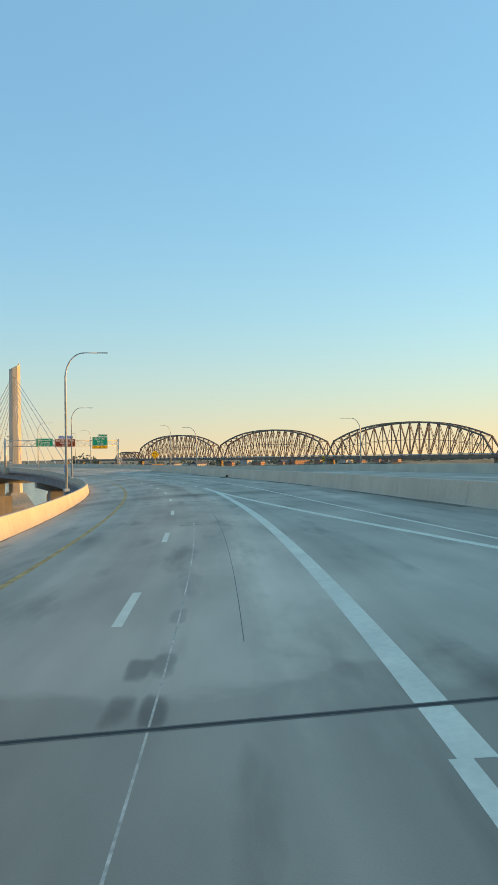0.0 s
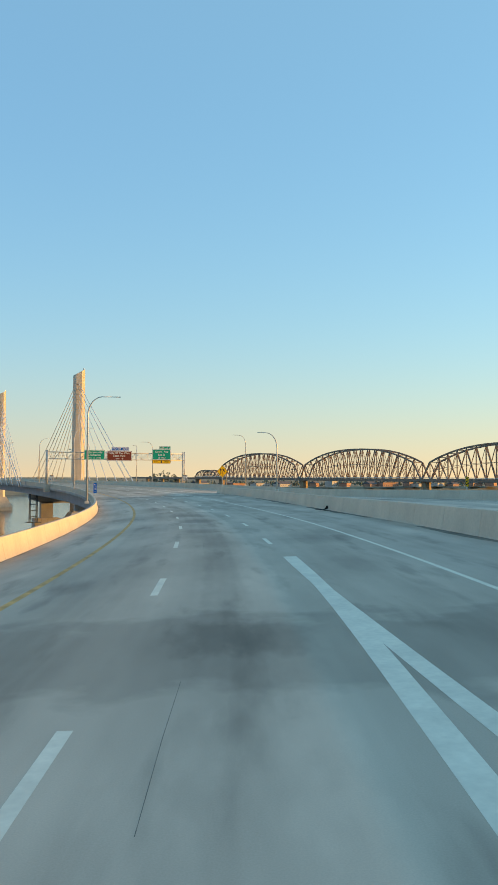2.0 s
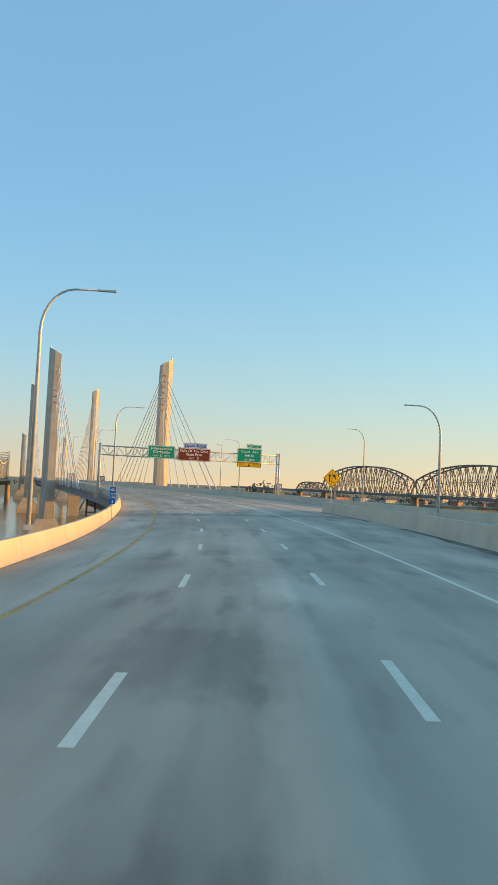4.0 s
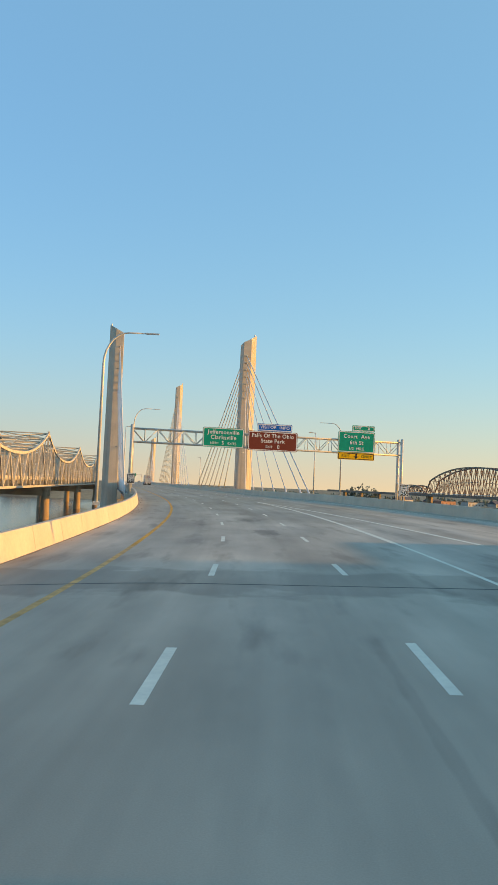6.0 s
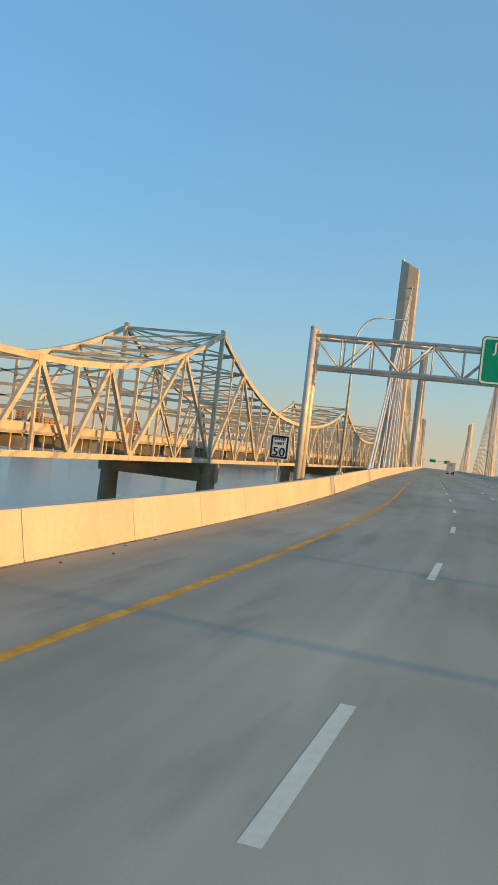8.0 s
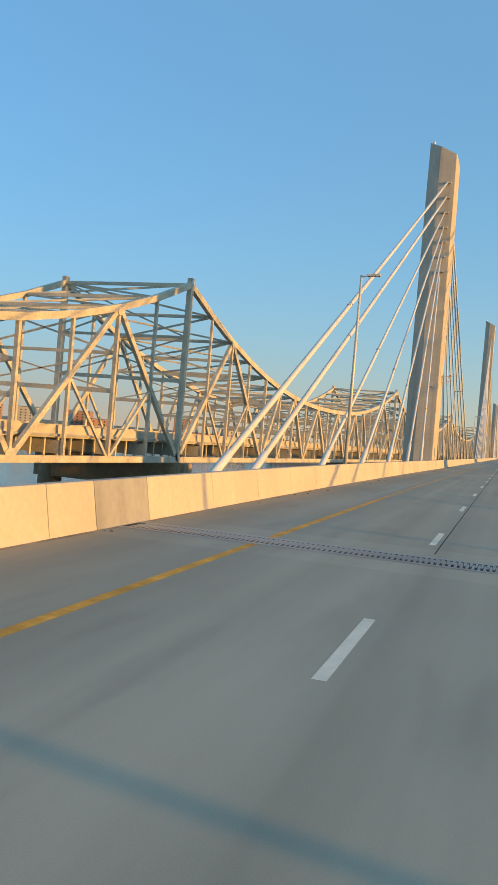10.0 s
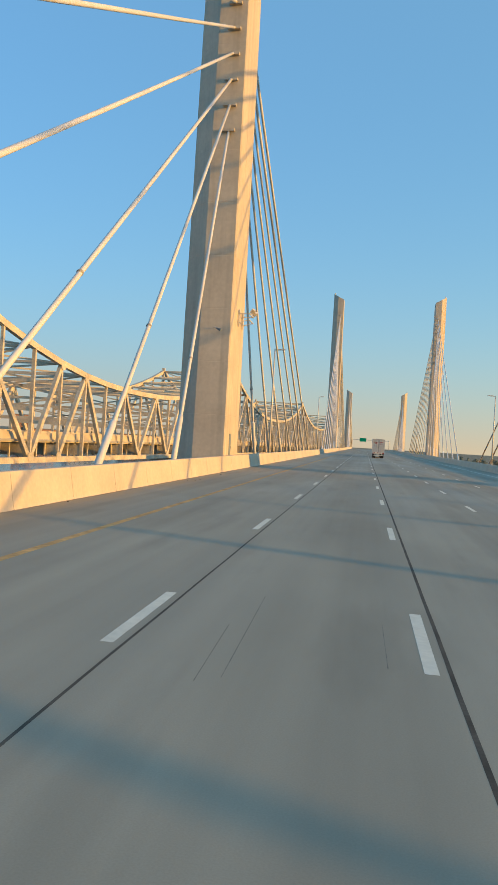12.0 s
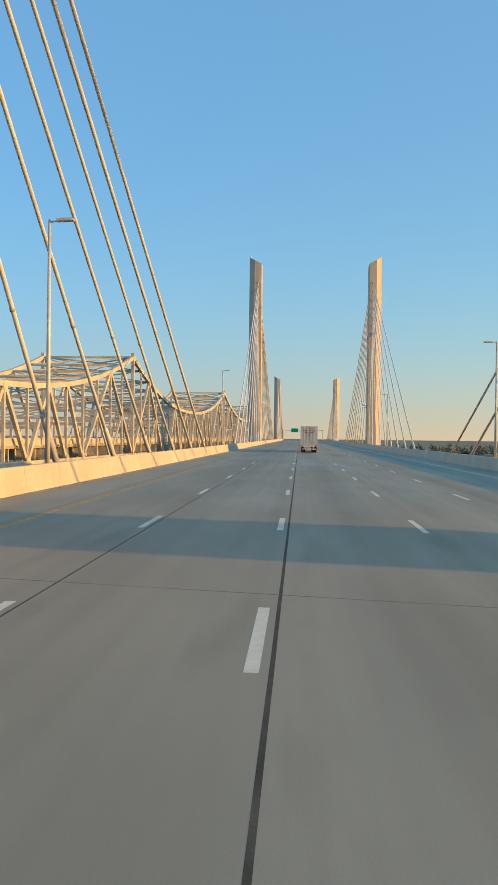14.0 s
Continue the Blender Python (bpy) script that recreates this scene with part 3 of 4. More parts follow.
def cantilever_bridge():
    top = empty("truss_bridge")
    tagged(top, "tan painted steel cantilever truss bridge over the river", "truss bridge")
    piers = [-165.0, 18.5, 204.5, 365.0, 525.0]
    peaks = [28.4, 28.4, 24.4, 23.4, 23.0]
    zb = -3.3

    def near(y):
        return -59.0 + 0.065 * (y - 19)

    def member(name, a, b, w, h):
        part(name, Mesh().beam(a, b, w, h), M_KENNEDY, top)

    for p in range(4):
        ya, yb = piers[p], piers[p + 1]
        n, diagonals = SHORE_SPAN if p == 0 else RIVER_SPAN
        uppers, lowers = sorted({a for a, b in diagonals}), sorted({b for a, b in diagonals})
        ys = [ya + (yb - ya) * i / n for i in range(n + 1)]
        zt = [truss_top(1 - abs(2 * i / n - 1), peaks[p] if i < n / 2 else peaks[p + 1]) for i in range(n + 1)]
        for plane in (0, 1):
            pt = [Vector((near(y) - 26 * plane, y, z)) for y, z in zip(ys, zt)]
            pb = [Vector((near(y) - 26 * plane, y, zb)) for y in ys]
            if plane == 0:
                for i in range(n + 1):
                    for q, hh in [(pt[i], -0.35)] * (i in uppers) + [(pb[i], 0.5)] * (i in lowers):
                        c = q + Vector((0.40, 0, hh))
                        part("gusset_plate", Mesh().loft([[(c.x + dx, c.y + ay, c.z + az) for ay, az in ((-1.1, -0.3), (-0.6, -0.8), (0.6, -0.8), (1.1, -0.3), (1.1, 0.4), (0.6, 0.85), (-0.6, 0.85), (-1.1, 0.4))] for dx in (-0.03, 0.03)]), M_KENNEDY, top)
            for i in range(n):
                member("top_chord", pt[i], pt[i + 1], 0.85, 1.05)
                member("bottom_chord", pb[i], pb[i + 1], 0.85, 1.0)
            for i in range(n + 1 if p == 3 else n):
                if i in (0, n):
                    member("tower_post", pb[i], pt[i] + Vector((0, 0, 1.2)), 0.9, 1.1)
                else:
                    member("vertical", pb[i], pt[i], 0.45 if i % 2 else 0.6, 0.55)
            for a, b in diagonals:
                member("diagonal", pt[a], pb[b], 0.65, 0.85)
                if abs(a - b) == 2:   # the bays beside the towers are divided once more
                    q = (pt[a] + pb[b]) / 2
                    member("sub_diagonal", q, pb[a], 0.35, 0.45)
                    member("sub_strut", q, pt[(a + b) // 2], 0.3, 0.35)
        for i in range(n + 1 if p == 3 else n):
            a = Vector((near(ys[i]), ys[i], zt[i]))
            b = a - Vector((26, 0, 0))
            member("top_strut", a, b, 0.4, 0.6)
            low = Vector((0, 0, (zt[i] - zb) * 0.3))
            if i % 2 == 0:
                mid = Vector((0, 0, (zt[i] - zb) * 0.55))
                member("sway_strut", a - mid, b - mid, 0.35, 0.7)
                member("sway_brace", a - low, b - mid, 0.2, 0.25)
                member("sway_brace", b - low, a - mid, 0.2, 0.25)
                member("sway_strut", a - low, b - low, 0.3, 0.5)
                member("sway_brace", a, b - low, 0.25, 0.3)
                member("sway_brace", b, a - low, 0.25, 0.3)
            if i < n:
                c = Vector((near(ys[i + 1]), ys[i + 1], zt[i + 1]))
                member("top_lateral", a, c - Vector((26, 0, 0)), 0.3, 0.35)
                member("top_lateral", b, c, 0.3, 0.35)
            f = Vector((near(ys[i]), ys[i], zb + 1.6))
            member("floor_beam", f, f - Vector((26, 0, 0)), 0.4, 1.9)
    floor = Mesh()
    for x0, x1, z0, z1 in ((1.0, 25.0, 0.0, 0.35),):
        floor.loft([[(near(y) - x0, y, zb + 3.1 + z0), (near(y) - x1, y, zb + 3.1 + z0), (near(y) - x1, y, zb + 3.1 + z1), (near(y) - x0, y, zb + 3.1 + z1)] for y in along(-165, 525, 20)])
    part("floor_slab", floor, M_CONC, top)
    for x0, h in ((1.4, 1.2), (13.0, 1.2), (24.6, 1.2)):
        w = Mesh().loft([[(near(y) - x0, y, zb + 2.9), (near(y) - x0 - 0.35, y, zb + 2.9), (near(y) - x0 - 0.35, y, zb + 3.45 + h), (near(y) - x0, y, zb + 3.45 + h)] for y in along(-165, 525, 20)])
        part("parapet", w, M_BARRIER, top)
    viaduct = Mesh().loft([[(near(y) - 0.4, y, zb + 3.1), (near(y) - 25.6, y, zb + 3.1), (near(y) - 25.6, y, zb + 3.45), (near(y) - 0.4, y, zb + 3.45)] for y in along(-430, -168, 20)])
    part("approach_slab", viaduct, M_CONC, top)
    for x0 in (0.6, 13.0, 25.0):
        part("parapet", Mesh().loft([[(near(y) - x0, y, zb + 2.9), (near(y) - x0 - 0.35, y, zb + 2.9), (near(y) - x0 - 0.35, y, zb + 4.6), (near(y) - x0, y, zb + 4.6)] for y in along(-430, -168, 20)]), M_BARRIER, top)
    for x0 in (2.0, 9.0, 16.0, 23.0):
        part("approach_girder", Mesh().loft([[(near(y) - x0, y, zb + 1.2), (near(y) - x0 - 0.4, y, zb + 1.2), (near(y) - x0 - 0.4, y, zb + 3.1), (near(y) - x0, y, zb + 3.1)] for y in along(-430, -168, 20)]), M_KENNEDY, top)
    for y in (-420, -385, -350, -315, -280, -245, -210):
        for x0 in (4.0, 22.0):
            part("approach_column", Mesh().box(near(y) - x0 - 1.0, y - 1.0, WATER_Z - 4, near(y) - x0 + 1.0, y + 1.0, zb + 1.2), M_PIER, top)
    for y in along(-160, 520, 3.1):
        part("floor_post", Mesh().beam((near(y) - 2.2, y, zb + 0.4), (near(y) - 2.2, y, zb + 3.1), 0.25, 0.35), M_KENNEDY, top)
    for i, y in enumerate(piers):
        for plane in (0, 1):
            x = near(y) - 26 * plane
            part("pier_column", Mesh().tube([(x, y, WATER_Z - 4), (x, y, -6.5), (x, y, -4.6)], [2.6, 2.2, 2.6], 20), M_PIER, top, smooth=False)
        part("pier_cap", Mesh().box(near(y) - 28.5, y - 1.8, -8.6, near(y) + 2.5, y + 1.8, zb - 0.5), M_PIER, top)
    return top


cantilever_bridge()


# ---- old camelback truss bridge downstream ----
def camelback_bridge():
    top = empty("railway_truss_bridge")
    tagged(top, "dark rusty steel camelback truss bridge with arched spans", "truss bridge")
    cam0, ahead = Vector((-64.65, -349.43, 0)), Vector((1.026, 1.717, 0)).normalized()
    rightward = Vector((ahead.y, -ahead.x, 0))
    g0 = cam0 + ahead * 748 + rightward * -28.0
    full_step = -ahead * 128.1 + rightward * 93.2
    z0 = -0.3

    def member(name, a, b, w, h):
        part(name, Mesh().beam(a, b, w, h), M_BIGFOUR, top)

    u = full_step.normalized()
    side = Vector((-u.y, u.x, 0)) * 4.5
    for k in (-1.36, -1, 0, 1, 2):
        base = g0 + full_step * k + Vector((0, 0, z0))
        full = k > -1.2
        step = full_step * (1.0 if full else 0.36)
        n = 18 if full else 8
        rise = 24.8 if full else 9.0
        for sgn in (-1, 1):
            lo = [base + step * (i / n) + side * sgn for i in range(n + 1)]
            hi = []
            for i in range(1, n):
                v = abs(2 * i / n - 1)
                hi.append(lo[i] + Vector((0, 0, rise * (1 - 0.62 * v ** 2.4))))
            for i in range(n):
                member("bottom_chord", lo[i], lo[i + 1], 0.8, 1.2)
            for i in range(n - 2):
                member("top_chord", hi[i], hi[i + 1], 0.9, 1.1)
            member("end_post", lo[0], hi[0], 0.9, 1.1)
            member("end_post", lo[n], hi[-1], 0.9, 1.1)
            for i in range(1, n):
                member("vertical", lo[i], hi[i - 1], 0.45, 0.45)
                if i < n - 1:
                    if i < n // 2:
                        member("diagonal", hi[i - 1], lo[i + 1], 0.55, 0.55)
                        member("counter_diagonal", lo[i], hi[i], 0.3, 0.3)
                    else:
                        member("diagonal", lo[i], hi[i], 0.55, 0.55)
                        member("counter_diagonal", hi[i - 1], lo[i + 1], 0.3, 0.3)
                    m0, m1 = (lo[i] + hi[i - 1]) / 2, (lo[i + 1] + hi[i]) / 2
                    member("mid_rail", m0, m1, 0.25, 0.25)
        for i in range(1, n):
            h = base + step * (i / n)
            v = abs(2 * i / n - 1)
            z = Vector((0, 0, rise * (1 - 0.62 * v ** 2.4)))
            member("top_strut", h + side + z, h - side + z, 0.5, 0.5)
        for sgn in (-1, 1):
            part("walkway_rail", Mesh().beam(base + side * 1.08 * sgn + Vector((0, 0, 2.0)), base + step + side * 1.08 * sgn + Vector((0, 0, 2.0)), 0.15, 0.5), M_STEEL, top, "pale walkway railing")
        floor = Mesh().beam(base + Vector((0, 0, 0.2)), base + step + Vector((0, 0, 0.2)), 9.5, 2.4)
        part("floor", floor, M_BIGFOUR, top)
        b = g0 + full_step * k
        part("stone_pier", Mesh().tube([(b.x, b.y, WATER_Z - 4), (b.x, b.y, z0 - 1.0)], [4.2, 3.4], 8), M_PIER, top)
    # low girder approach on the far bank
    a, b = g0 + full_step * -2.6 + Vector((0, 0, z0)), g0 + full_step * -1.36 + Vector((0, 0, z0))
    part("approach_girder", Mesh().beam(a, b, 8.0, 2.2), M_BIGFOUR, top)
    for k in (-2.3, -2.0, -1.7):
        b = g0 + full_step * k
        part("stone_pier", Mesh().tube([(b.x, b.y, WATER_Z - 4), (b.x, b.y, z0 - 1.0)], [2.6, 2.2], 8), M_PIER, top)
    b = g0 + full_step * 3
    part("stone_pier", Mesh().tube([(b.x, b.y, WATER_Z - 4), (b.x, b.y, z0 - 1.0)], [4.2, 3.4], 8), M_PIER, top)
    return top


camelback_bridge()


# ---- unseen wall added on the city side, shaped to shade the curve ----
M_BRICKFAR = material("far_brick", (0.36, 0.20, 0.14), 0.85, grain=1.0, patch=0.05)
M_PALEFAR = material("far_pale_wall", (0.45, 0.42, 0.38), 0.85, grain=1.0, patch=0.05)
M_ROOFFAR = material("far_roof", (0.10, 0.10, 0.11), 0.85, grain=1.0, patch=0.05)
M_GLASSFAR = material("far_window", (0.03, 0.04, 0.05), 0.2, grain=1.0, patch=0.1, bump=0)
SHADE = 125.0
shade_wall = Mesh()
rim = []
for s in along(-345.0, -81.0, 8.0):
    p = road(s, -6.2)
    q = p + Vector((SUN_DIR.x, SUN_DIR.y, 0)).normalized() * SHADE
    rim.append((q.x, q.y, p.z + SHADE * math.tan(SUN_ELEV)))
shade_wall.loft([[(x, y, -12), (x, y, z), (x + 14, y - 2, z), (x + 14, y - 2, -12)] for x, y, z in rim])
tagged(part("shade_wall_east", shade_wall, M_PALEFAR), "unseen long plain pale wall added to shade the road curve", "wall", kind="structure")

# ---- expansion joints ----
M_RUBBER = material("joint_rubber", (0.02, 0.02, 0.022), 0.7, grain=20)
M_NOSING = material("joint_nosing", (0.16, 0.145, 0.12), 0.8, grain=12, spread=0.25)
M_JSTEEL = material("joint_steel", (0.36, 0.34, 0.31), 0.5, metal=0.4, grain=25)


def cross_strip(name, s, width, mat, lift, skew=0.0):
    a, b = left_edge(s) + 0.05, right_edge(s) - 0.05
    rows = []
    for o in sorted([a + (b - a) * i / 14 for i in range(15)] + [-6.35, -5.7, -5.1, -4.5, -3.85, 3.7, 8.0]):
        rows.append([road(s + skew * o - width / 2, o, lift), road(s + skew * o + width / 2, o, lift)])
    return part(name, Mesh().loft(rows, closed=False), mat, road_ob)


for s, skew in ((-300, 0.11), (-236.4, 0.12), (-196.6, 0.10), (-86.4, 0.0), (330.0, 0.0)):
    cross_strip("joint_header", s - 0.05, 0.03, M_NOSING, 0.0022, skew)
    cross_strip("joint_header", s + 0.05, 0.03, M_NOSING, 0.0022, skew)
    cross_strip("joint_seal", s, 0.07, M_RUBBER, 0.002, skew)
S_FINGER = 22.8
cross_strip("joint_seal", S_FINGER, 0.9, M_RUBBER, 0.002)
rest = Mesh()
for i in range(230):
    o = left_edge(S_FINGER) + 0.3 + i * 0.118
    if o > right_edge(S_FINGER) - 0.2:
        break
    for side in (-1, 1):
        a, c = S_FINGER + side * 0.46, o + side * 0.0295
        rings = []
        for f, hw in ((a, 0.030), (S_FINGER + side * 0.1, 0.027), (S_FINGER - side * 0.2, 0.018)):
            rings.append([road(f, c - hw, 0.006), road(f, c + hw, 0.006), road(f, c + hw, 0.02), road(f, c - hw, 0.02)])
        if o < 6.0:
            part("joint_finger", Mesh().loft(rings), M_JSTEEL, road_ob)
        else:
            rest.loft(rings)
# thin dark line run slantwise across the deck, in the crack colour
cross_strip("deck_cross_line", 115.0, 0.035, M_CRACK, 0.0006, -0.17)
far_fingers = part("joint_finger", rest, M_JSTEEL, road_ob)
far_fingers["kind"] = "stuff"
for side in (-1, 1):
    cross_strip("joint_header", S_FINGER + side * 0.56, 0.2, M_JSTEEL, 0.0075)

# darker strip of uneven width along the foot of the left barrier, with small litter
M_FOOT_STRIP = material("barrier_foot_strip", (0.27, 0.225, 0.165), 0.9, grain=10, spread=0.3, patch=0.8, patch_spread=0.35)
foot_rng = random.Random(21)
for a in along(-330, 300, 30):
    edge_rows = []
    for k in range(61):
        sv = a + 0.5 * k
        e = left_edge(sv)
        wide = 0.10 + 0.16 * max(0.0, noise.noise((sv * 0.35, 3.1, 0))) + foot_rng.uniform(0, 0.03)
        edge_rows.append([road(sv, e + 0.004, 0.0016), road(sv, e + wide, 0.0016)])
    part("barrier_foot_strip", Mesh().loft(edge_rows, closed=False), M_FOOT_STRIP, road_ob)
# wider, still darker strip along the foot of the dividing barrier
M_DARK_FOOT_STRIP = material("darker_foot_strip", (0.19, 0.165, 0.13), 0.9, grain=6, spread=0.25, patch=0.7, patch_spread=0.3)
for a in along(-330, S_NOSE - 20, 30):
    edge_rows = []
    for k in range(41):
        sv = a + 0.5 * k
        e = median_edge(sv)
        wide = 0.35 + 0.45 * max(0.0, noise.noise((sv * 0.22, 7.7, 0)) + 0.3) + foot_rng.uniform(0, 0.05)
        edge_rows.append([road(sv, e - wide, 0.0016), road(sv, e - 0.004, 0.0016)])
    part("barrier_foot_strip", Mesh().loft(edge_rows, closed=False), M_DARK_FOOT_STRIP, road_ob)
M_LITTER = material("dark_litter", (0.07, 0.055, 0.045), 0.9, grain=15)
litter = Mesh()
for k in range(90):
    sv = foot_rng.uniform(-120, 160)
    c = road(sv, left_edge(sv) + 0.1 + abs(foot_rng.gauss(0, 0.35)), 0.0)
    r = foot_rng.uniform(0.012, 0.04)
    ring = [[(c.x + r * sc * foot_rng.uniform(0.7, 1.5) * math.cos(q), c.y + r * sc * foot_rng.uniform(0.7, 1.6) * math.sin(q), c.z + h * r) for q in (0.2, 1.3, 2.5, 3.6, 4.9)] for h, sc in ((0.0, 1.0), (0.5, 0.9), (0.9, 0.4))]
    litter.loft(ring)
tagged(part("road_litter", litter, M_LITTER), "small dark grit and litter along the shoulder", "litter", kind="stuff")


# ---- street lamps ----
def davit_lamp(s, o, side, tall=9.5, reach=2.6):
    """A pole on the barrier with a curved arm; side 1 reaches right, -1 left."""
    p = road(s, o)
    q = road(s, o + side)
    out = (q - p).normalized()
    out.z = 0
    lamp = empty("street_lamp", Matrix.Translation((p.x, p.y, p.z)))
    tagged(lamp, "galvanized steel street lamp with a curved arm on the barrier", "street lamp", "curved lamps along the road")
    base = 0.95
    pts, rad = [Vector((0, 0, base)), Vector((0, 0, tall - 2.0))], [0.11, 0.08]
    for i in range(1, 8):
        a = i / 7 * math.pi / 2
        pts.append(Vector((0, 0, tall - 2.0)) + out * (1.5 * (1 - math.cos(a))) + Vector((0, 0, 2.0 * math.sin(a))))
        rad.append(0.075 - 0.004 * i)
    pts.append(Vector((0, 0, tall)) + out * reach)
    rad.append(0.04)
    part("pole", Mesh().tube(pts, rad, 10), M_STEEL, lamp, smooth=True)
    e = Vector((0, 0, tall)) + out * (reach - 0.1)
    part("lamp_head", Mesh().beam(e, e + out * 0.85, 0.21, 0.07), M_STEEL, lamp)
    part("base_plate", Mesh().box(-0.2, -0.2, base - 0.02, 0.2, 0.2, base + 0.2), M_STEEL, lamp)
    return lamp


def straight_lamp(s, o, side, tall=12.6):
    p = road(s, o)
    lamp = empty("street_lamp", Matrix.Translation((p.x, p.y, p.z)))
    tagged(lamp, "tall straight steel street lamp with a flat head", "street lamp", "straight lamps along the bridge")
    part("pole", Mesh().tube([(0, 0, 0.4), (0, 0, tall * 0.5), (0, 0, tall)], [0.13, 0.1, 0.07], 10), M_STEEL, lamp, smooth=True)
    part("lamp_arm", Mesh().beam((0, 0, tall - 0.12), (side * 0.5, 0, tall - 0.08), 0.07), M_STEEL, lamp)
    part("lamp_head", Mesh().beam((side * 0.35, 0, tall - 0.05), (side * 1.15, 0, tall - 0.02), 0.34, 0.12), M_STEEL, lamp)
    part("base_plate", Mesh().box(-0.22, -0.22, 0.2, 0.22, 0.22, 0.5), M_STEEL, lamp)
    return lamp


for s, tall in ((-243.0, 11.9), (-180.5, 11.9), (-118.0, 11.9), (-57.2, 11.65)):
    davit_lamp(s, left_edge(s) - 1.1, 1, tall)
davit_lamp(1.0, left_edge(1.0) - 0.6, 1, 11.8)
davit_lamp(-100.5, 12.7, -1, 8.5, 1.9)
davit_lamp(6.0, right_edge(6.0) + 0.25, -1, 11.6)
davit_lamp(-45.5, right_edge(-45.5) + 1.4, -1, 11.4, 2.0)
for s in (-128.3, -190):
    davit_lamp(s, right_edge(s) + 0.25, -1, 8.3)
for s in (52.3, 139, 222, 305, 390):
    straight_lamp(s, left_edge(s) - 0.75, 1, 12.5)
for s in (22, 173, 258, 345):
    straight_lamp(s, right_edge(s) + 0.75, -1, 11.3)


# ---- signs ----
def text(body, size, mat, parent, at, rot=(90, 0, 0), align="CENTER"):
    cu = bpy.data.curves.new("lettering", "FONT")
    cu.body, cu.size, cu.align_x, cu.align_y = body, size, align, "CENTER"
    cu.space_character = 1.08
    cu.extrude, cu.offset = 0.004, size * 0.012
    cu.materials.append(mat)
    ob = new("lettering", cu)
    ob.parent = parent
    ob.matrix_basis = pose(*at, *rot)
    return ob


def panel(name, x0, z0, x1, z1, y, mat, parent, border=None, radius=0.18):
    """A rounded sign sheet facing -y, with a raised border strip."""
    def outline(inset, r):
        pts = []
        for cx, cz, a0 in ((x1 - inset - r, z1 - inset - r, 0), (x0 + inset + r, z1 - inset - r, 90), (x0 + inset + r, z0 + inset + r, 180), (x1 - inset - r, z0 + inset + r, 270)):
            for k in range(5):
                a = radians(a0 + 22.5 * k)
                pts.append((cx + r * math.cos(a), cz + r * math.sin(a)))
        return pts

    sheet = Mesh().loft([[(x, yy, z) for x, z in outline(0, radius)] for yy in (y, y + 0.04)])
    ob = part(name, sheet, mat, parent)
    if border is not None:
        a, b = outline(0.05, radius * 0.85), outline(0.13, radius * 0.7)
        m = Mesh()
        n = len(a)
        m.add([(x, y - 0.004, z) for x, z in a] + [(x, y - 0.004, z) for x, z in b], [(i, (i + 1) % n, n + (i + 1) % n, n + i) for i in range(n)])
        part("border", m, border, ob)
    return ob


# the gantry and its signs are drawn round this point and then set at their true size
GANTRY = Matrix.Translation((-11.55, -209.3, 1.88)) @ Matrix.Scale(1.082, 4) @ Matrix.Translation((11.55, 209.3, -1.88))


def sign_gantry(y=-136.0, xl=-11.75, xr=18.8, zb=6.0, zt=7.45):
    top = empty("sign_gantry", GANTRY)
    tagged(top, "steel box-truss sign gantry across the road", "sign gantry")
    depth = 1.2

    def bar(name, a, b, r):
        part(name, Mesh().tube([a, b], r, 8), M_STEEL, top, smooth=True)

    for z in (zb, zt):
        for dy in (0, depth):
            bar("chord", (xl, y + dy, z), (xr, y + dy, z), 0.085)
    n = 22
    dx = (xr - xl) / n
    for i in range(n + 1):
        x = xl + dx * i
        for dy in (0, depth):
            bar("upright", (x, y + dy, zb), (x, y + dy, zt), 0.035)
            if i < n:
                a, b = ((zb, zt) if i % 2 else (zt, zb))
                bar("web", (x, y + dy, a), (x + dx, y + dy, b), 0.04)
        bar("strut", (x, y, zt), (x, y + depth, zt), 0.03)
        bar("strut", (x, y, zb), (x, y + depth, zb), 0.03)
        if i < n:
            bar("lateral", (x, y, zt), (x + dx, y + depth, zt), 0.03)
    for x in (xl, xr):
        for dy in (0, depth):
            bar("post", (x, y + dy, 0.3), (x, y + dy, zt + 0.35), 0.17)
            part("post_cap", Mesh().tube([(x, y + dy, zt + 0.34), (x, y + dy, zt + 0.42)], [0.19, 0.12], 8), M_STEEL, top)
        for k in range(5):
            z = 1.0 + k * 1.0
            bar("brace", (x, y, z), (x, y + depth, z + 1.0), 0.04)
        part("pedestal", Mesh().box(x - 0.5, y - 0.5, -1.0, x + 0.5, y + depth + 0.5, 0.4), M_BARRIER, top)
    return top


sign_gantry()
SY = -136.22


def place_sign(name, label):
    return tagged(empty(name, GANTRY), label, "road sign", "signs on the gantry")


sg = place_sign("guide_sign", "green guide sign lettered Jeffersonville Clarksville on the gantry")
panel("sheet", -4.15, 5.85, 0.42, 8.0, SY, M_GREEN, sg, M_SIGNWHITE)
text("Jeffersonville", 0.62, M_SIGNWHITE, sg, (-1.86, SY - 0.01, 7.50))
text("Clarksville", 0.62, M_SIGNWHITE, sg, (-1.86, SY - 0.01, 6.92))
text("NEXT", 0.36, M_SIGNWHITE, sg, (-2.82, SY - 0.01, 6.28))
text("5", 0.56, M_SIGNWHITE, sg, (-1.92, SY - 0.01, 6.30))
text("EXITS", 0.36, M_SIGNWHITE, sg, (-0.92, SY - 0.01, 6.28))
sg = place_sign("guide_sign", "brown park sign lettered Falls Of The Ohio on the gantry")
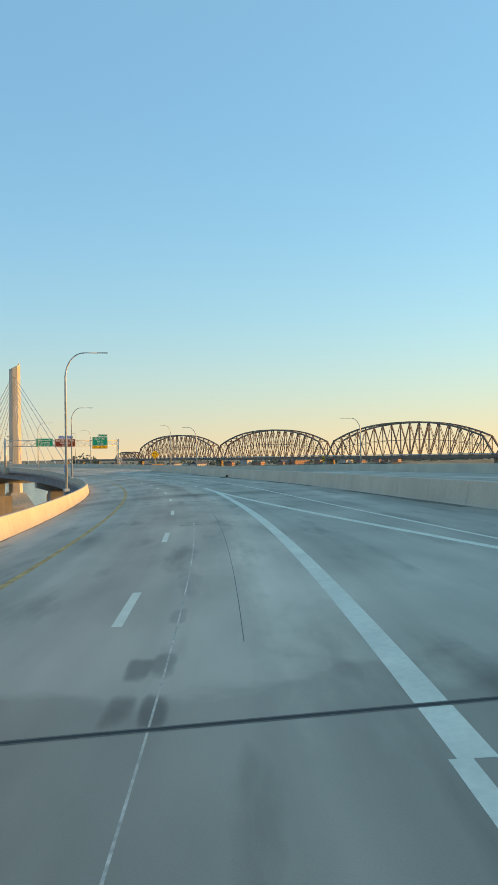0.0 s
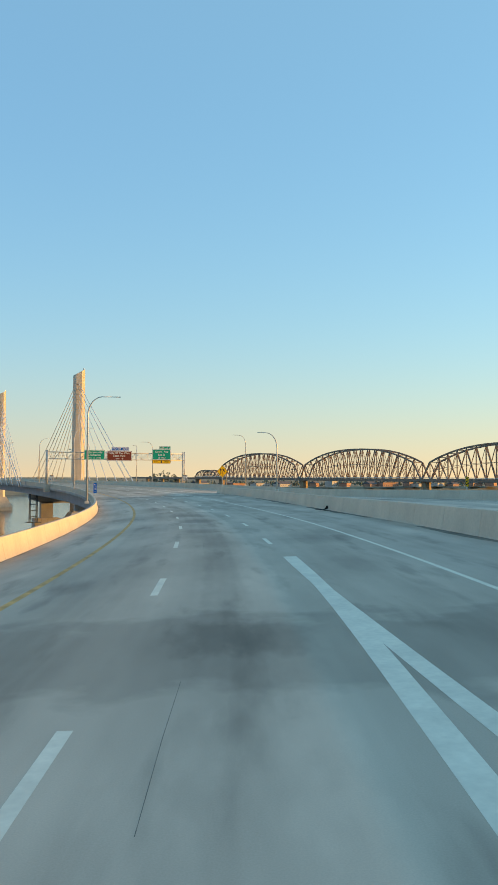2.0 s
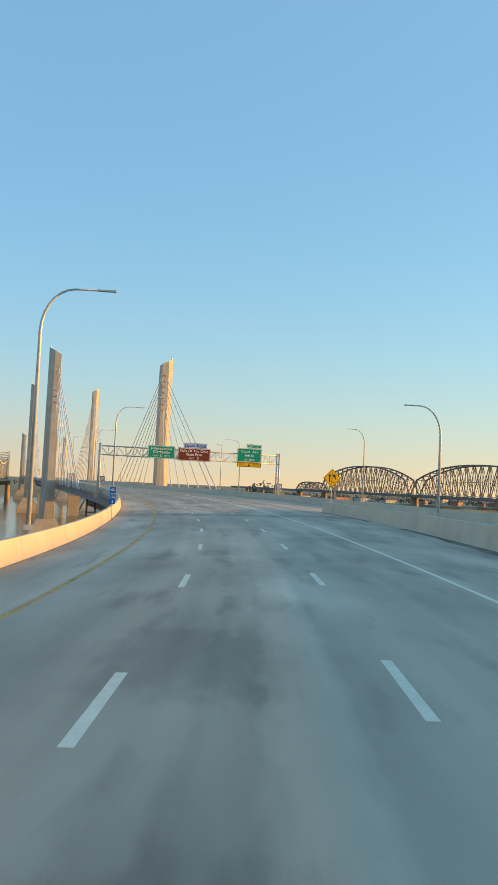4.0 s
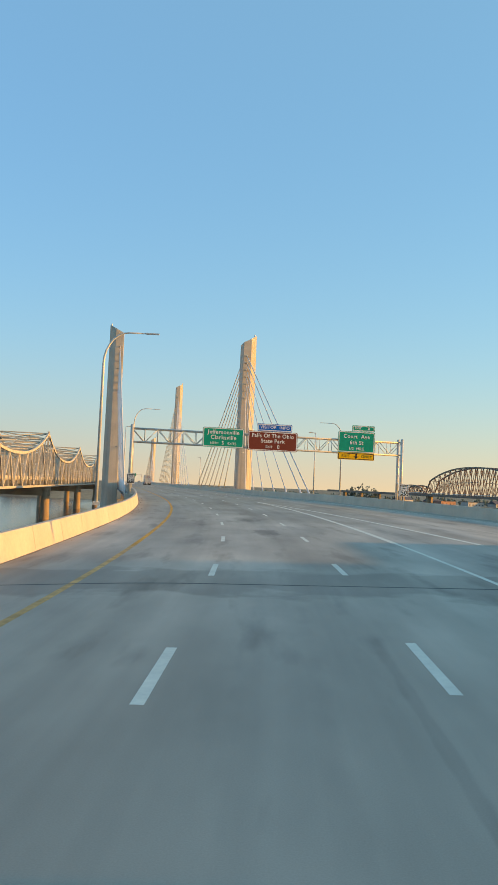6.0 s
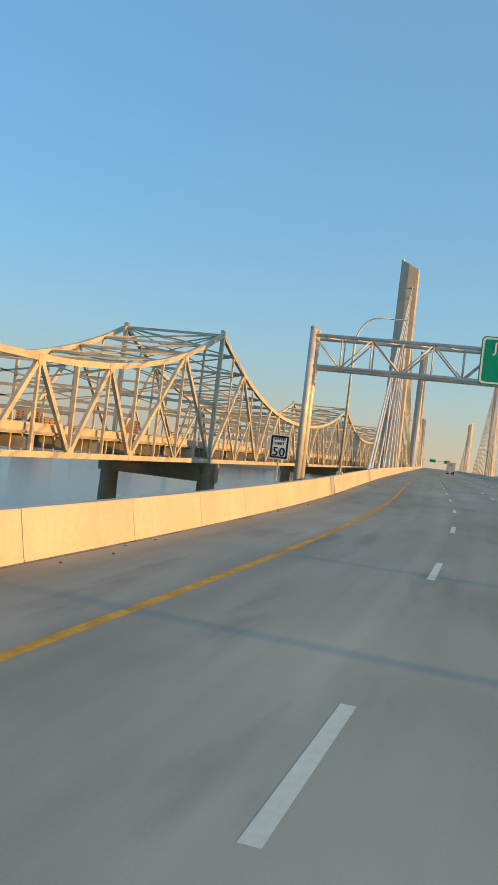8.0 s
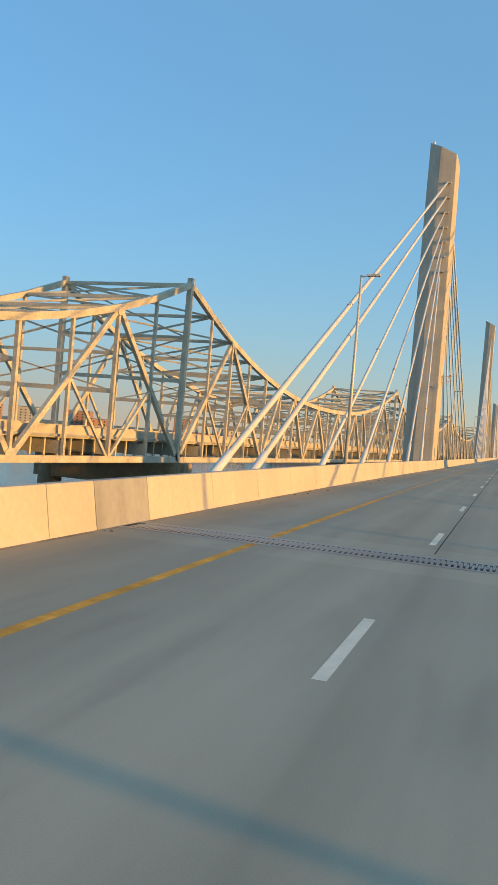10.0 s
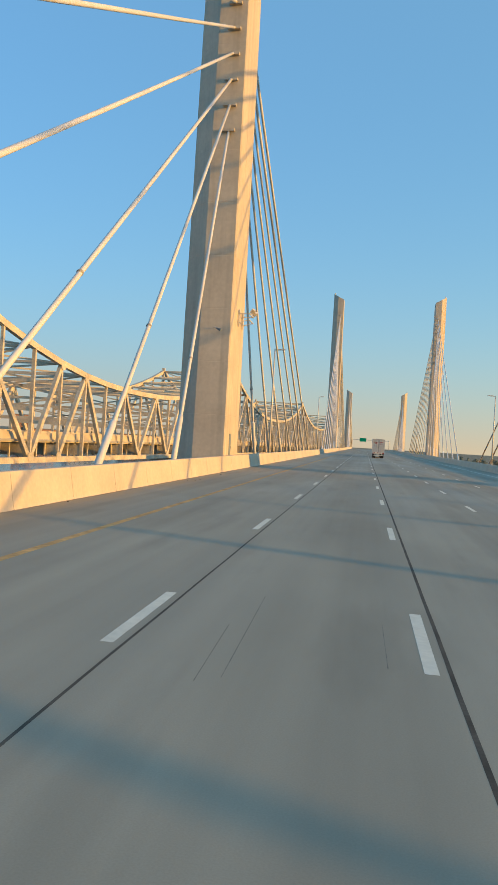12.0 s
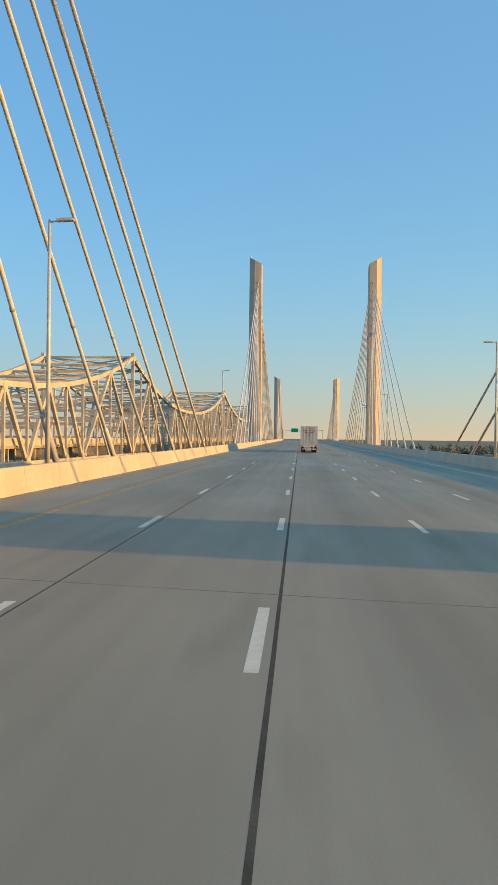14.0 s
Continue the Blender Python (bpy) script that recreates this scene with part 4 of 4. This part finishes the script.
panel("sheet", 0.85, 5.72, 6.45, 7.88, SY, M_BROWN, sg, M_SIGNWHITE)
text("Falls Of The Ohio", 0.60, M_SIGNWHITE, sg, (3.65, SY - 0.01, 7.38))
text("State Park", 0.60, M_SIGNWHITE, sg, (3.65, SY - 0.01, 6.80))
text("EXIT", 0.36, M_SIGNWHITE, sg, (3.25, SY - 0.01, 6.16))
text("0", 0.56, M_SIGNWHITE, sg, (4.30, SY - 0.01, 6.18))
sg = place_sign("guide_sign", "blue visitor info sign above the brown sign")
panel("sheet", 1.90, 7.90, 5.80, 8.72, SY, M_BLUE, sg, M_SIGNWHITE, 0.1)
for bx in (2.6, 5.1):
    part("bracket", Mesh().box(bx - 0.05, SY + 0.04, 7.3, bx + 0.05, SY + 0.2, 8.6), M_STEEL, sg)
text("VISITOR  INFO", 0.48, M_SIGNWHITE, sg, (3.85, SY - 0.01, 8.33))
sg = place_sign("guide_sign", "green exit sign lettered Court Ave with amber strip")
panel("sheet", 11.15, 6.05, 15.45, 8.42, SY, M_GREEN, sg, M_SIGNWHITE)
text("Court  Ave", 0.62, M_SIGNWHITE, sg, (13.30, SY - 0.01, 7.85))
text("6th St", 0.62, M_SIGNWHITE, sg, (13.30, SY - 0.01, 7.15))
text("1/2  MILE", 0.44, M_SIGNWHITE, sg, (13.30, SY - 0.01, 6.47))
strip = panel("exit_strip", 11.15, 5.22, 15.45, 6.02, SY, M_AMBER, sg, M_BLACK, 0.12)
M_AMBERTEXT = material("worn_sign_lettering", (0.30, 0.15, 0.03), 0.75, specular=0.08, grain=5, bump=0)
text("EXIT", 0.46, M_AMBERTEXT, sg, (12.10, SY - 0.01, 5.62))
text("ONLY", 0.46, M_AMBERTEXT, sg, (14.55, SY - 0.01, 5.62))
part("arrow", Mesh().add([(13.22, SY - 0.008, 5.9), (13.38, SY - 0.008, 5.9), (13.38, SY - 0.008, 5.62), (13.60, SY - 0.008, 5.62), (13.30, SY - 0.008, 5.34), (13.00, SY - 0.008, 5.62), (13.22, SY - 0.008, 5.62)], [(0, 1, 2, 3, 4, 5, 6)]), M_BLACK, sg)
panel("exit_tab", 12.75, 8.46, 15.40, 9.12, SY, M_GREEN, sg, M_SIGNWHITE, 0.1)
text("EXIT", 0.34, M_SIGNWHITE, sg, (13.45, SY - 0.01, 8.79))
text("0", 0.46, M_SIGNWHITE, sg, (14.70, SY - 0.01, 8.79))


def speed_sign(x, y, z, size=0.9):
    sg = tagged(empty("speed_limit_sign"), "white speed limit 50 sign on a post", "road sign", "speed limit signs")
    panel("sheet", x - size / 2, z, x + size / 2, z + size * 1.25, y, M_SIGNWHITE, sg, M_BLACK, 0.06)
    text("SPEED", 0.2 * size, M_BLACK, sg, (x, y - 0.01, z + size * 1.03))
    text("LIMIT", 0.2 * size, M_BLACK, sg, (x, y - 0.01, z + size * 0.8))
    text("50", 0.62 * size, M_BLACK, sg, (x, y - 0.01, z + size * 0.36))
    part("post", Mesh().beam((x, y + 0.08, 0.2), (x, y + 0.08, z + size * 1.2), 0.07, up=(0, 1, 0)), M_STEEL, sg)


speed_sign(-11.8, -135.4, 1.48, 0.88)
speed_sign(18.9, -137.2, 1.35, 1.1)

# diamond lane-merge sign on the nose of the dividing barrier
ms = tagged(empty("merge_sign"), "amber diamond sign with two black arrows on a post", "road sign")
mp = road(-75.0, median_edge(-75.0) + 0.25)
mx, my, mz = mp.x, mp.y, mp.z + 2.62
r = 0.98
part("sheet", Mesh().loft([[(mx + dx * r, my + yy, mz + r + dz * r) for dx, dz in ((0, 1), (-1, 0), (0, -1), (1, 0))] for yy in (0, 0.03)]), M_AMBER, ms)
edge = [(0, 1), (-1, 0), (0, -1), (1, 0)]
part("border", Mesh().add([(mx + dx * r * k, my - 0.006, mz + r + dz * r * k) for k in (0.94, 0.90) for dx, dz in edge], [(i, (i + 1) % 4, 4 + (i + 1) % 4, 4 + i) for i in range(4)]), M_BLACK, ms)
def sign_arrow(tail, tip, w=0.12, head=0.2):
    """A black arrow on the face of the sign, from tail to tip as offsets from its centre."""
    a, b = Vector((tail[0], 0, tail[1])), Vector((tip[0], 0, tip[1]))
    d = (b - a).normalized()
    q, neck = Vector((-d.z, 0, d.x)), b - d * head * 1.5
    at = Vector((mx, my - 0.006, mz + r))
    pts = [a + q * w / 2, neck + q * w / 2, neck + q * head, b, neck - q * head, neck - q * w / 2, a - q * w / 2]
    part("arrow", Mesh().add([at + p for p in pts], [(0, 1, 5, 6), (2, 3, 4)]), M_BLACK, ms)


sign_arrow((-0.27, -0.42), (-0.27, 0.48))
sign_arrow((0.46, -0.12), (0.12, 0.42))
for z0, z1 in ((-0.72, 0.12), (0.22, 0.36), (0.46, 0.60)):
    part("lane_mark", Mesh().add([(mx + dx, my - 0.006, mz + r + dz) for dx, dz in ((-0.025, z0), (0.025, z0), (0.025, z1), (-0.025, z1))], [(0, 1, 2, 3)]), M_BLACK, ms)
part("lane_mark", Mesh().add([(mx + dx, my - 0.0065, mz + r + dz) for dx, dz in ((0.02, -0.30), (0.07, -0.30), (0.33, -0.50), (0.28, -0.53))], [(0, 1, 2, 3)]), M_BLACK, ms)
part("post", Mesh().beam((mx, my + 0.07, mp.z + 0.9), (mx, my + 0.07, mz + 1.5), 0.08, up=(0, 1, 0)), M_STEEL, ms)

# plain post behind the right barrier
pp = road(-38.0, right_edge(-38.0) + 0.7)
post = tagged(empty("sign_post", Matrix.Translation(pp)), "weathered brown steel sign post behind the barrier", "sign post")
part("post", Mesh().beam((0, 0, -0.3), (0, 0, 4.1), 0.22, 0.16, up=(0, 1, 0)), M_PIER, post)
part("base_plate", Mesh().box(-0.25, -0.25, -0.3, 0.25, 0.25, -0.2), M_STEEL, post)

# yellow object marker beside the ramp road
om = tagged(empty("object_marker"), "yellow hazard marker plate with dark stripes on a post", "road sign")
op = road(-114.3, right_edge(-114.3) + 0.9)
part("plate", Mesh().box(op.x - 0.22, op.y, op.z + 1.5, op.x + 0.22, op.y + 0.03, op.z + 2.6), M_AMBER, om)
for k in range(3):
    part("stripe", Mesh().add([(op.x - 0.2, op.y - 0.004, op.z + 1.62 + 0.34 * k), (op.x + 0.2, op.y - 0.004, op.z + 1.8 + 0.34 * k), (op.x + 0.2, op.y - 0.004, op.z + 1.92 + 0.34 * k), (op.x - 0.2, op.y - 0.004, op.z + 1.74 + 0.34 * k)], [(0, 1, 2, 3)]), M_BLACK, om)
part("post", Mesh().beam((op.x, op.y + 0.06, op.z - 0.3), (op.x, op.y + 0.06, op.z + 2.5), 0.08, up=(0, 1, 0)), M_STEEL, om)

# torn tyre tread lying at the foot of the dividing barrier
M_TREAD = material("torn_rubber", (0.025, 0.024, 0.023), 0.9, grain=18)
shred = Mesh()
ring = []
for i in range(9):
    f = i / 8
    c = road(-140.2 + 3.4 * f, 8.1 + 0.14 * math.sin(5 * f), 0.012 + 0.36 * (1 - f) ** 4)
    wd = 0.16 * (0.4 + 0.8 * math.sin(2.6 * (1 - f) + 0.3))
    ring.append([c + Vector((-wd, 0, 0)), c + Vector((0, 0, 0.05 + 0.04 * (i % 2))), c + Vector((wd, 0, 0.02)), c + Vector((0, 0, -0.01))])
shred.loft(ring)
tagged(part("tyre_shred", shred, M_TREAD), "torn black tyre tread at the barrier foot", "tyre debris")

# blue mile marker on the left barrier
mm = tagged(empty("mile_marker"), "blue mile marker sign with white figures on the barrier", "road sign")
MX, MY = -19.05, -205.7
panel("sheet", MX - 0.22, 0.18, MX + 0.22, 1.53, MY, M_BLUE, mm, None, 0.04)
text("65", 0.26, M_SIGNWHITE, mm, (MX, MY - 0.01, 1.30))
text("MILE", 0.16, M_SIGNWHITE, mm, (MX, MY - 0.01, 1.00))
text("136", 0.24, M_SIGNWHITE, mm, (MX, MY - 0.01, 0.73))
text("6", 0.24, M_SIGNWHITE, mm, (MX, MY - 0.01, 0.38))
part("post", Mesh().beam((MX, MY + 0.08, -1.0), (MX, MY + 0.08, 1.5), 0.06, up=(0, 1, 0)), M_STEEL, mm)

# steel access tower that stands on the pier footing beside the deck
M_TOWER = material("tower_steel", (0.12, 0.14, 0.15), 0.5, metal=0.3, grain=8)
tower = tagged(empty("access_tower", Matrix.Translation((-9.6, -98.4, -10.0))), "dark steel access tower with ladder on the pier footing", "access tower")
for px, py in ((-0.9, -0.9), (0.9, -0.9), (-0.9, 0.9), (0.9, 0.9)):
    part("post", Mesh().beam((px, py, 0.0), (px, py, 7.6), 0.22, up=(0, 1, 0)), M_TOWER, tower)
for k in range(1, 5):
    for a, b in (((-0.9, -0.9), (0.9, -0.9)), ((-0.9, 0.9), (0.9, 0.9)), ((-0.9, -0.9), (-0.9, 0.9)), ((0.9, -0.9), (0.9, 0.9))):
        part("cross_bar", Mesh().beam((a[0], a[1], k * 1.6), (b[0], b[1], k * 1.6), 0.1), M_TOWER, tower)
part("platform", Mesh().box(-1.9, -1.6, 0.05, 1.9, 1.6, 0.2), M_TOWER, tower)
for px in (-1.85, -0.95, 0.0, 0.95, 1.85):
    part("rail_post", Mesh().beam((px, -1.55, 0.2), (px, -1.55, 1.3), 0.06, up=(0, 1, 0)), M_TOWER, tower)
part("rail", Mesh().beam((-1.88, -1.55, 1.3), (1.88, -1.55, 1.3), 0.07), M_TOWER, tower)

# scratches gouged in the deck
M_SCRATCH = material("gouged_concrete", (0.20, 0.18, 0.145), 0.9, grain=15, spread=0.4, patch=3.0, patch_spread=0.5)
for (s0, o0), (s1, o1) in (((61.4, -2.16), (65.6, -2.25)), ((61.2, -2.40), (63.6, -2.47)), ((62.3, -0.47), (64.4, -0.49))):
    stripe("deck_scratch", lambda s: o0 + (o1 - o0) * (s - s0) / (s1 - s0), s0, s1, 0.010, M_SCRATCH, 0.0005)

# small green signs at the far end of the bridge
fg = tagged(empty("sign_gantry"), "distant sign gantry with two green signs", "sign gantry")
for x in (-11.3, 17.5):
    part("post", Mesh().tube([(x, 560, 0), (x, 560, 8.0)], 0.25, 8), M_STEEL, fg)
part("chord", Mesh().beam((-11.3, 560, 7.2), (17.5, 560, 7.2), 0.2, 0.35), M_STEEL, fg)
for x in (-3.0, 9.5):
    part("sign_panel", Mesh().box(x - 2.6, 559.5, 5.8, x + 2.6, 559.6, 8.6), M_GREEN, fg)


# ---- vehicles ----
M_TRAILER = material("trailer_white", (0.50, 0.475, 0.44), 0.45, grain=6, patch=0.8, bump=0.02)
M_TYRE = material("tyre_rubber", (0.02, 0.02, 0.02), 0.85, grain=30)
M_RED = material("red_lens", (0.35, 0.02, 0.015), 0.25, grain=10, bump=0)
M_CHROME = material("bright_metal", (0.6, 0.6, 0.6), 0.25, metal=1.0, grain=10, bump=0)
M_DARKGLASS = material("dark_glass", (0.015, 0.018, 0.02), 0.08, grain=10, bump=0)


def wheel(parent, x, y, r, wdt):
    rings = []
    for a, rr in ((-wdt / 2, r * 0.8), (-wdt / 2 + 0.04, r * 0.97), (-wdt / 4, r), (wdt / 4, r), (wdt / 2 - 0.04, r * 0.97), (wdt / 2, r * 0.8)):
        rings.append([(x + a, y + rr * math.cos(2 * math.pi * k / 20), r + rr * math.sin(2 * math.pi * k / 20)) for k in range(20)])
    w = part("wheel", Mesh().loft(rings), M_TYRE, parent, smooth=True)
    part("rim", Mesh().tube([(x - wdt / 2 - 0.01, y, r), (x + wdt / 2 + 0.01, y, r)], r * 0.55, 14), M_CHROME, w)


def semi_truck(x, y):
    t = empty("semi_truck", Matrix.Translation((x, y, 0.0)))
    tagged(t, "white box semi-trailer truck with shut rear doors, on the bridge", "truck")
    w, length, z0, z1 = 1.29, 14.0, 1.15, 4.05
    part("trailer_box", Mesh().box(-w, 0.06, z0, w, length, z1), M_TRAILER, t)
    for sx in (-1, 1):
        d = part("rear_door", Mesh().box(min(sx * 0.02, sx * (w - 0.08)), 0.0, z0 + 0.1, max(sx * 0.02, sx * (w - 0.08)), 0.06, z1 - 0.12), M_TRAILER, t)
        for bx in (0.28, 0.72):
            part("lock_rod", Mesh().tube([(sx * bx, -0.03, z0 + 0.1), (sx * bx, -0.03, z1 - 0.12)], 0.02, 6), M_STEEL, d)
        for k in range(4):
            z = z0 + 0.4 + k * 0.72
            part("hinge", Mesh().box(min(sx * (w - 0.2), sx * w), -0.03, z - 0.05, max(sx * (w - 0.2), sx * w), 0.0, z + 0.05), M_STEEL, d)
        part("corner_post", Mesh().box(min(sx * (w - 0.07), sx * (w + 0.01)), -0.01, z0, max(sx * (w - 0.07), sx * (w + 0.01)), 0.08, z1), M_STEEL, t)
        part("tail_lamp", Mesh().box(min(sx * 0.85, sx * 1.2), -0.04, z0 - 0.2, max(sx * 0.85, sx * 1.2), 0.02, z0 - 0.06), M_RED, t)
        part("mud_flap", Mesh().box(min(sx * 0.55, sx * 1.2), 0.75, 0.2, max(sx * 0.55, sx * 1.2), 0.78, 1.0), M_BLACK, t)
        for yy in (1.6, 2.9, 13.2, 14.4):
            for k in (0.68, 1.03):
                wheel(t, sx * k, yy, 0.5, 0.28)
        wheel(t, sx * 1.0, 18.2, 0.5, 0.3)
        part("side_skirt", Mesh().box(min(sx * 1.22, sx * 1.25), 4.2, 0.4, max(sx * 1.22, sx * 1.25), 11.5, z0), M_TRAILER, t)
    M_BAR = M_RED
    for bz, bw in ((3.35, 0.95), (3.05, 0.75)):
        for sx in (-1, 1):
            part("door_lettering", Mesh().box(min(sx * 0.16, sx * bw), -0.006, bz - 0.07, max(sx * 0.16, sx * bw), 0.0, bz + 0.07), M_BAR, t, "faded red lettering as bars")
    part("door_seam", Mesh().box(-0.02, -0.004, z0 + 0.1, 0.02, 0.05, z1 - 0.12), M_BLACK, t)
    for k in range(8):
        x0 = -1.2 + k * 0.3
        part("reflective_tape", Mesh().box(x0, -0.026, z0 - 0.02, x0 + 0.29, -0.02, z0 + 0.05), M_RED if k % 2 else M_SIGNWHITE, t)
    for x0 in (-0.3, 0.0, 0.3):
        part("marker_lamp", Mesh().box(x0 - 0.05, -0.03, z1 - 0.08, x0 + 0.05, -0.01, z1 - 0.03), M_RED, t)
    part("top_rail", Mesh().box(-w - 0.01, -0.01, z1 - 0.12, w + 0.01, 0.08, z1 + 0.01), M_STEEL, t)
    part("sill", Mesh().box(-w, -0.02, z0 - 0.25, w, 0.2, z0 + 0.1), M_STEEL, t)
    part("underride_guard", Mesh().box(-1.1, 0.02, 0.5, 1.1, 0.12, 0.62).box(-0.75, 0.03, 0.6, -0.65, 0.11, z0).box(0.65, 0.03, 0.6, 0.75, 0.11, z0), M_STEEL, t)
    part("frame_rail", Mesh().box(-0.5, 0.3, 0.85, -0.38, length, z0).box(0.38, 0.3, 0.85, 0.5, length, z0), M_BLACK, t)
    part("cab", Mesh().box(-1.2, 14.4, 0.9, 1.2, 17.0, 3.6).box(-1.0, 17.0, 0.7, 1.0, 18.9, 2.1), M_TRAILER, t)
    part("windscreen", Mesh().box(-1.05, 16.98, 2.2, 1.05, 17.03, 3.1), M_DARKGLASS, t)
    return t


semi_truck(1.95, 106.0)


def sedan(x, y):
    c = empty("car", Matrix.Translation((x, y, height(y + 117, x))))
    tagged(c, "small white sedan far ahead on the bridge", "car")
    prof = [(-2.2, 0.35), (-2.25, 0.85), (-1.6, 0.98), (-1.0, 1.42), (0.5, 1.45), (1.2, 1.0), (2.1, 0.85), (2.25, 0.4)]
    body = Mesh().loft([[(sx, py, pz) for py, pz in prof] for sx in (-0.88, -0.86, 0.86, 0.88)])
    part("body", body, M_TRAILER, c)
    part("rear_window", Mesh().add([(-0.62, -1.6, 1.03), (0.62, -1.6, 1.03), (0.55, -1.08, 1.42), (-0.55, -1.08, 1.42)], [(0, 1, 2, 3)]), M_DARKGLASS, c)
    for sx in (-1, 1):
        part("tail_lamp", Mesh().box(min(sx * 0.5, sx * 0.84), -2.27, 0.7, max(sx * 0.5, sx * 0.84), -2.2, 0.85), M_RED, c)
        for yy in (-1.35, 1.35):
            wheel(c, sx * 0.78, yy, 0.32, 0.2)


sedan(5.6, 300.0)


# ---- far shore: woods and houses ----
# foliage colour greyed and kept pale to stand in for distance haze
M_HAZY_WOODS = material("far_woods", (0.15, 0.165, 0.125), 0.9, grain=0.6, patch=0.03, spread=0.35, patch_spread=0.3, bump=0)
rng = random.Random(4)


def clump(mesh, x, y, z, r):
    n = 5
    rings = []
    for k, (zz, rr) in enumerate(((-0.8, 0.45), (-0.25, 1.0), (0.35, 0.85), (0.85, 0.35))):
        rings.append([(x + r * rr * rng.uniform(0.7, 1.25) * math.cos(2 * math.pi * (j + 0.5 * (k % 2)) / n), y + r * rr * rng.uniform(0.7, 1.25) * math.sin(2 * math.pi * (j + 0.5 * (k % 2)) / n), z + r * zz * rng.uniform(0.8, 1.2)) for j in range(n)])
    mesh.loft(rings)


def tree_crown(mesh, x, y, base, tall, spread):
    """A crown of small clumps, thin towards the top, with gaps."""
    for k in range(rng.randint(9, 15)):
        f = rng.random()
        a, out = rng.uniform(0, 6.283), spread * rng.random() ** 0.6 * (1.05 - 0.75 * f)
        clump(mesh, x + out * math.cos(a), y + out * math.sin(a), base + tall * (0.22 + 0.74 * f), rng.uniform(0.7, 1.5) * (1.15 - 0.4 * f))


woods = Mesh()
for i in range(1300):
    x = rng.uniform(-900, 1900)
    y = 690 + rng.random() ** 2 * 260 + 12 * math.sin(x * 0.013)
    if -45 < x < 40 and y < 900:
        continue
    tall = 6.8 + 3.5 * noise.noise((x * 0.01, y * 0.01, 0)) + rng.uniform(-2.5, 2.5)
    tree_crown(woods, x, y, -12.5, max(4.5, tall), rng.uniform(2.2, 4.2))
for i in range(34):
    a, f = rng.uniform(0, 6.283), rng.random() ** 0.5
    tree_crown(woods, 295 + 22 * f * math.cos(a), 706 + 8 * f * math.sin(a), -12.5, 24.0 * (1 - 0.4 * f * f) * rng.uniform(0.85, 1.0), rng.uniform(3.0, 4.6))
tagged(part("far_woods", woods, M_HAZY_WOODS), "band of spring woods along the far river bank", "woods", kind="stuff")


def far_house(x, y, w, d, h, mat, pitched):
    base = -12.5
    g = tagged(empty("house", pose(x, y, base, 0, 0, rng.uniform(12, 42))), "distant %s building on the far bank" % ("brick" if mat is M_BRICKFAR else "pale"), "house", "buildings on the far bank")
    part("wall", Mesh().box(-w / 2, -d / 2, 0, w / 2, d / 2, h), mat, g)
    if pitched:
        part("roof", Mesh().loft([[(sx, -d / 2 - 0.4, h), (sx, 0, h + d * 0.3), (sx, d / 2 + 0.4, h)] for sx in (-w / 2 - 0.4, w / 2 + 0.4)]), M_ROOFFAR, g)
    else:
        part("roof", Mesh().box(-w / 2 - 0.3, -d / 2 - 0.3, h, w / 2 + 0.3, d / 2 + 0.3, h + 0.6), M_ROOFFAR, g)
    cols_, rows_ = max(2, int(w / 5)), max(1, int(h / 3.6))
    for i in range(cols_):
        for j in range(rows_):
            cx, cz = -w / 2 + w * (i + 0.5) / cols_, 1.2 + j * 3.4
            part("window", Mesh().box(cx - 0.8, -d / 2 - 0.06, cz, cx + 0.8, -d / 2 + 0.05, cz + 1.5), M_GLASSFAR, g)


for i in range(16):
    x = 330 + i * 34 + rng.uniform(-12, 12)
    far_house(x, 672 + rng.uniform(-6, 8), rng.uniform(14, 38), rng.uniform(10, 14), rng.choice((4, 5, 5, 6, 8)), rng.choice((M_BRICKFAR, M_PALEFAR, M_BRICKFAR)), rng.random() < 0.6)
for i in range(14):
    x = -620 + i * 42 + rng.uniform(-12, 12)
    far_house(x, 690 + rng.uniform(-6, 30), rng.uniform(18, 40), rng.uniform(12, 20), rng.choice((8, 12, 18, 26)), rng.choice((M_BRICKFAR, M_PALEFAR, M_PALEFAR)), False)
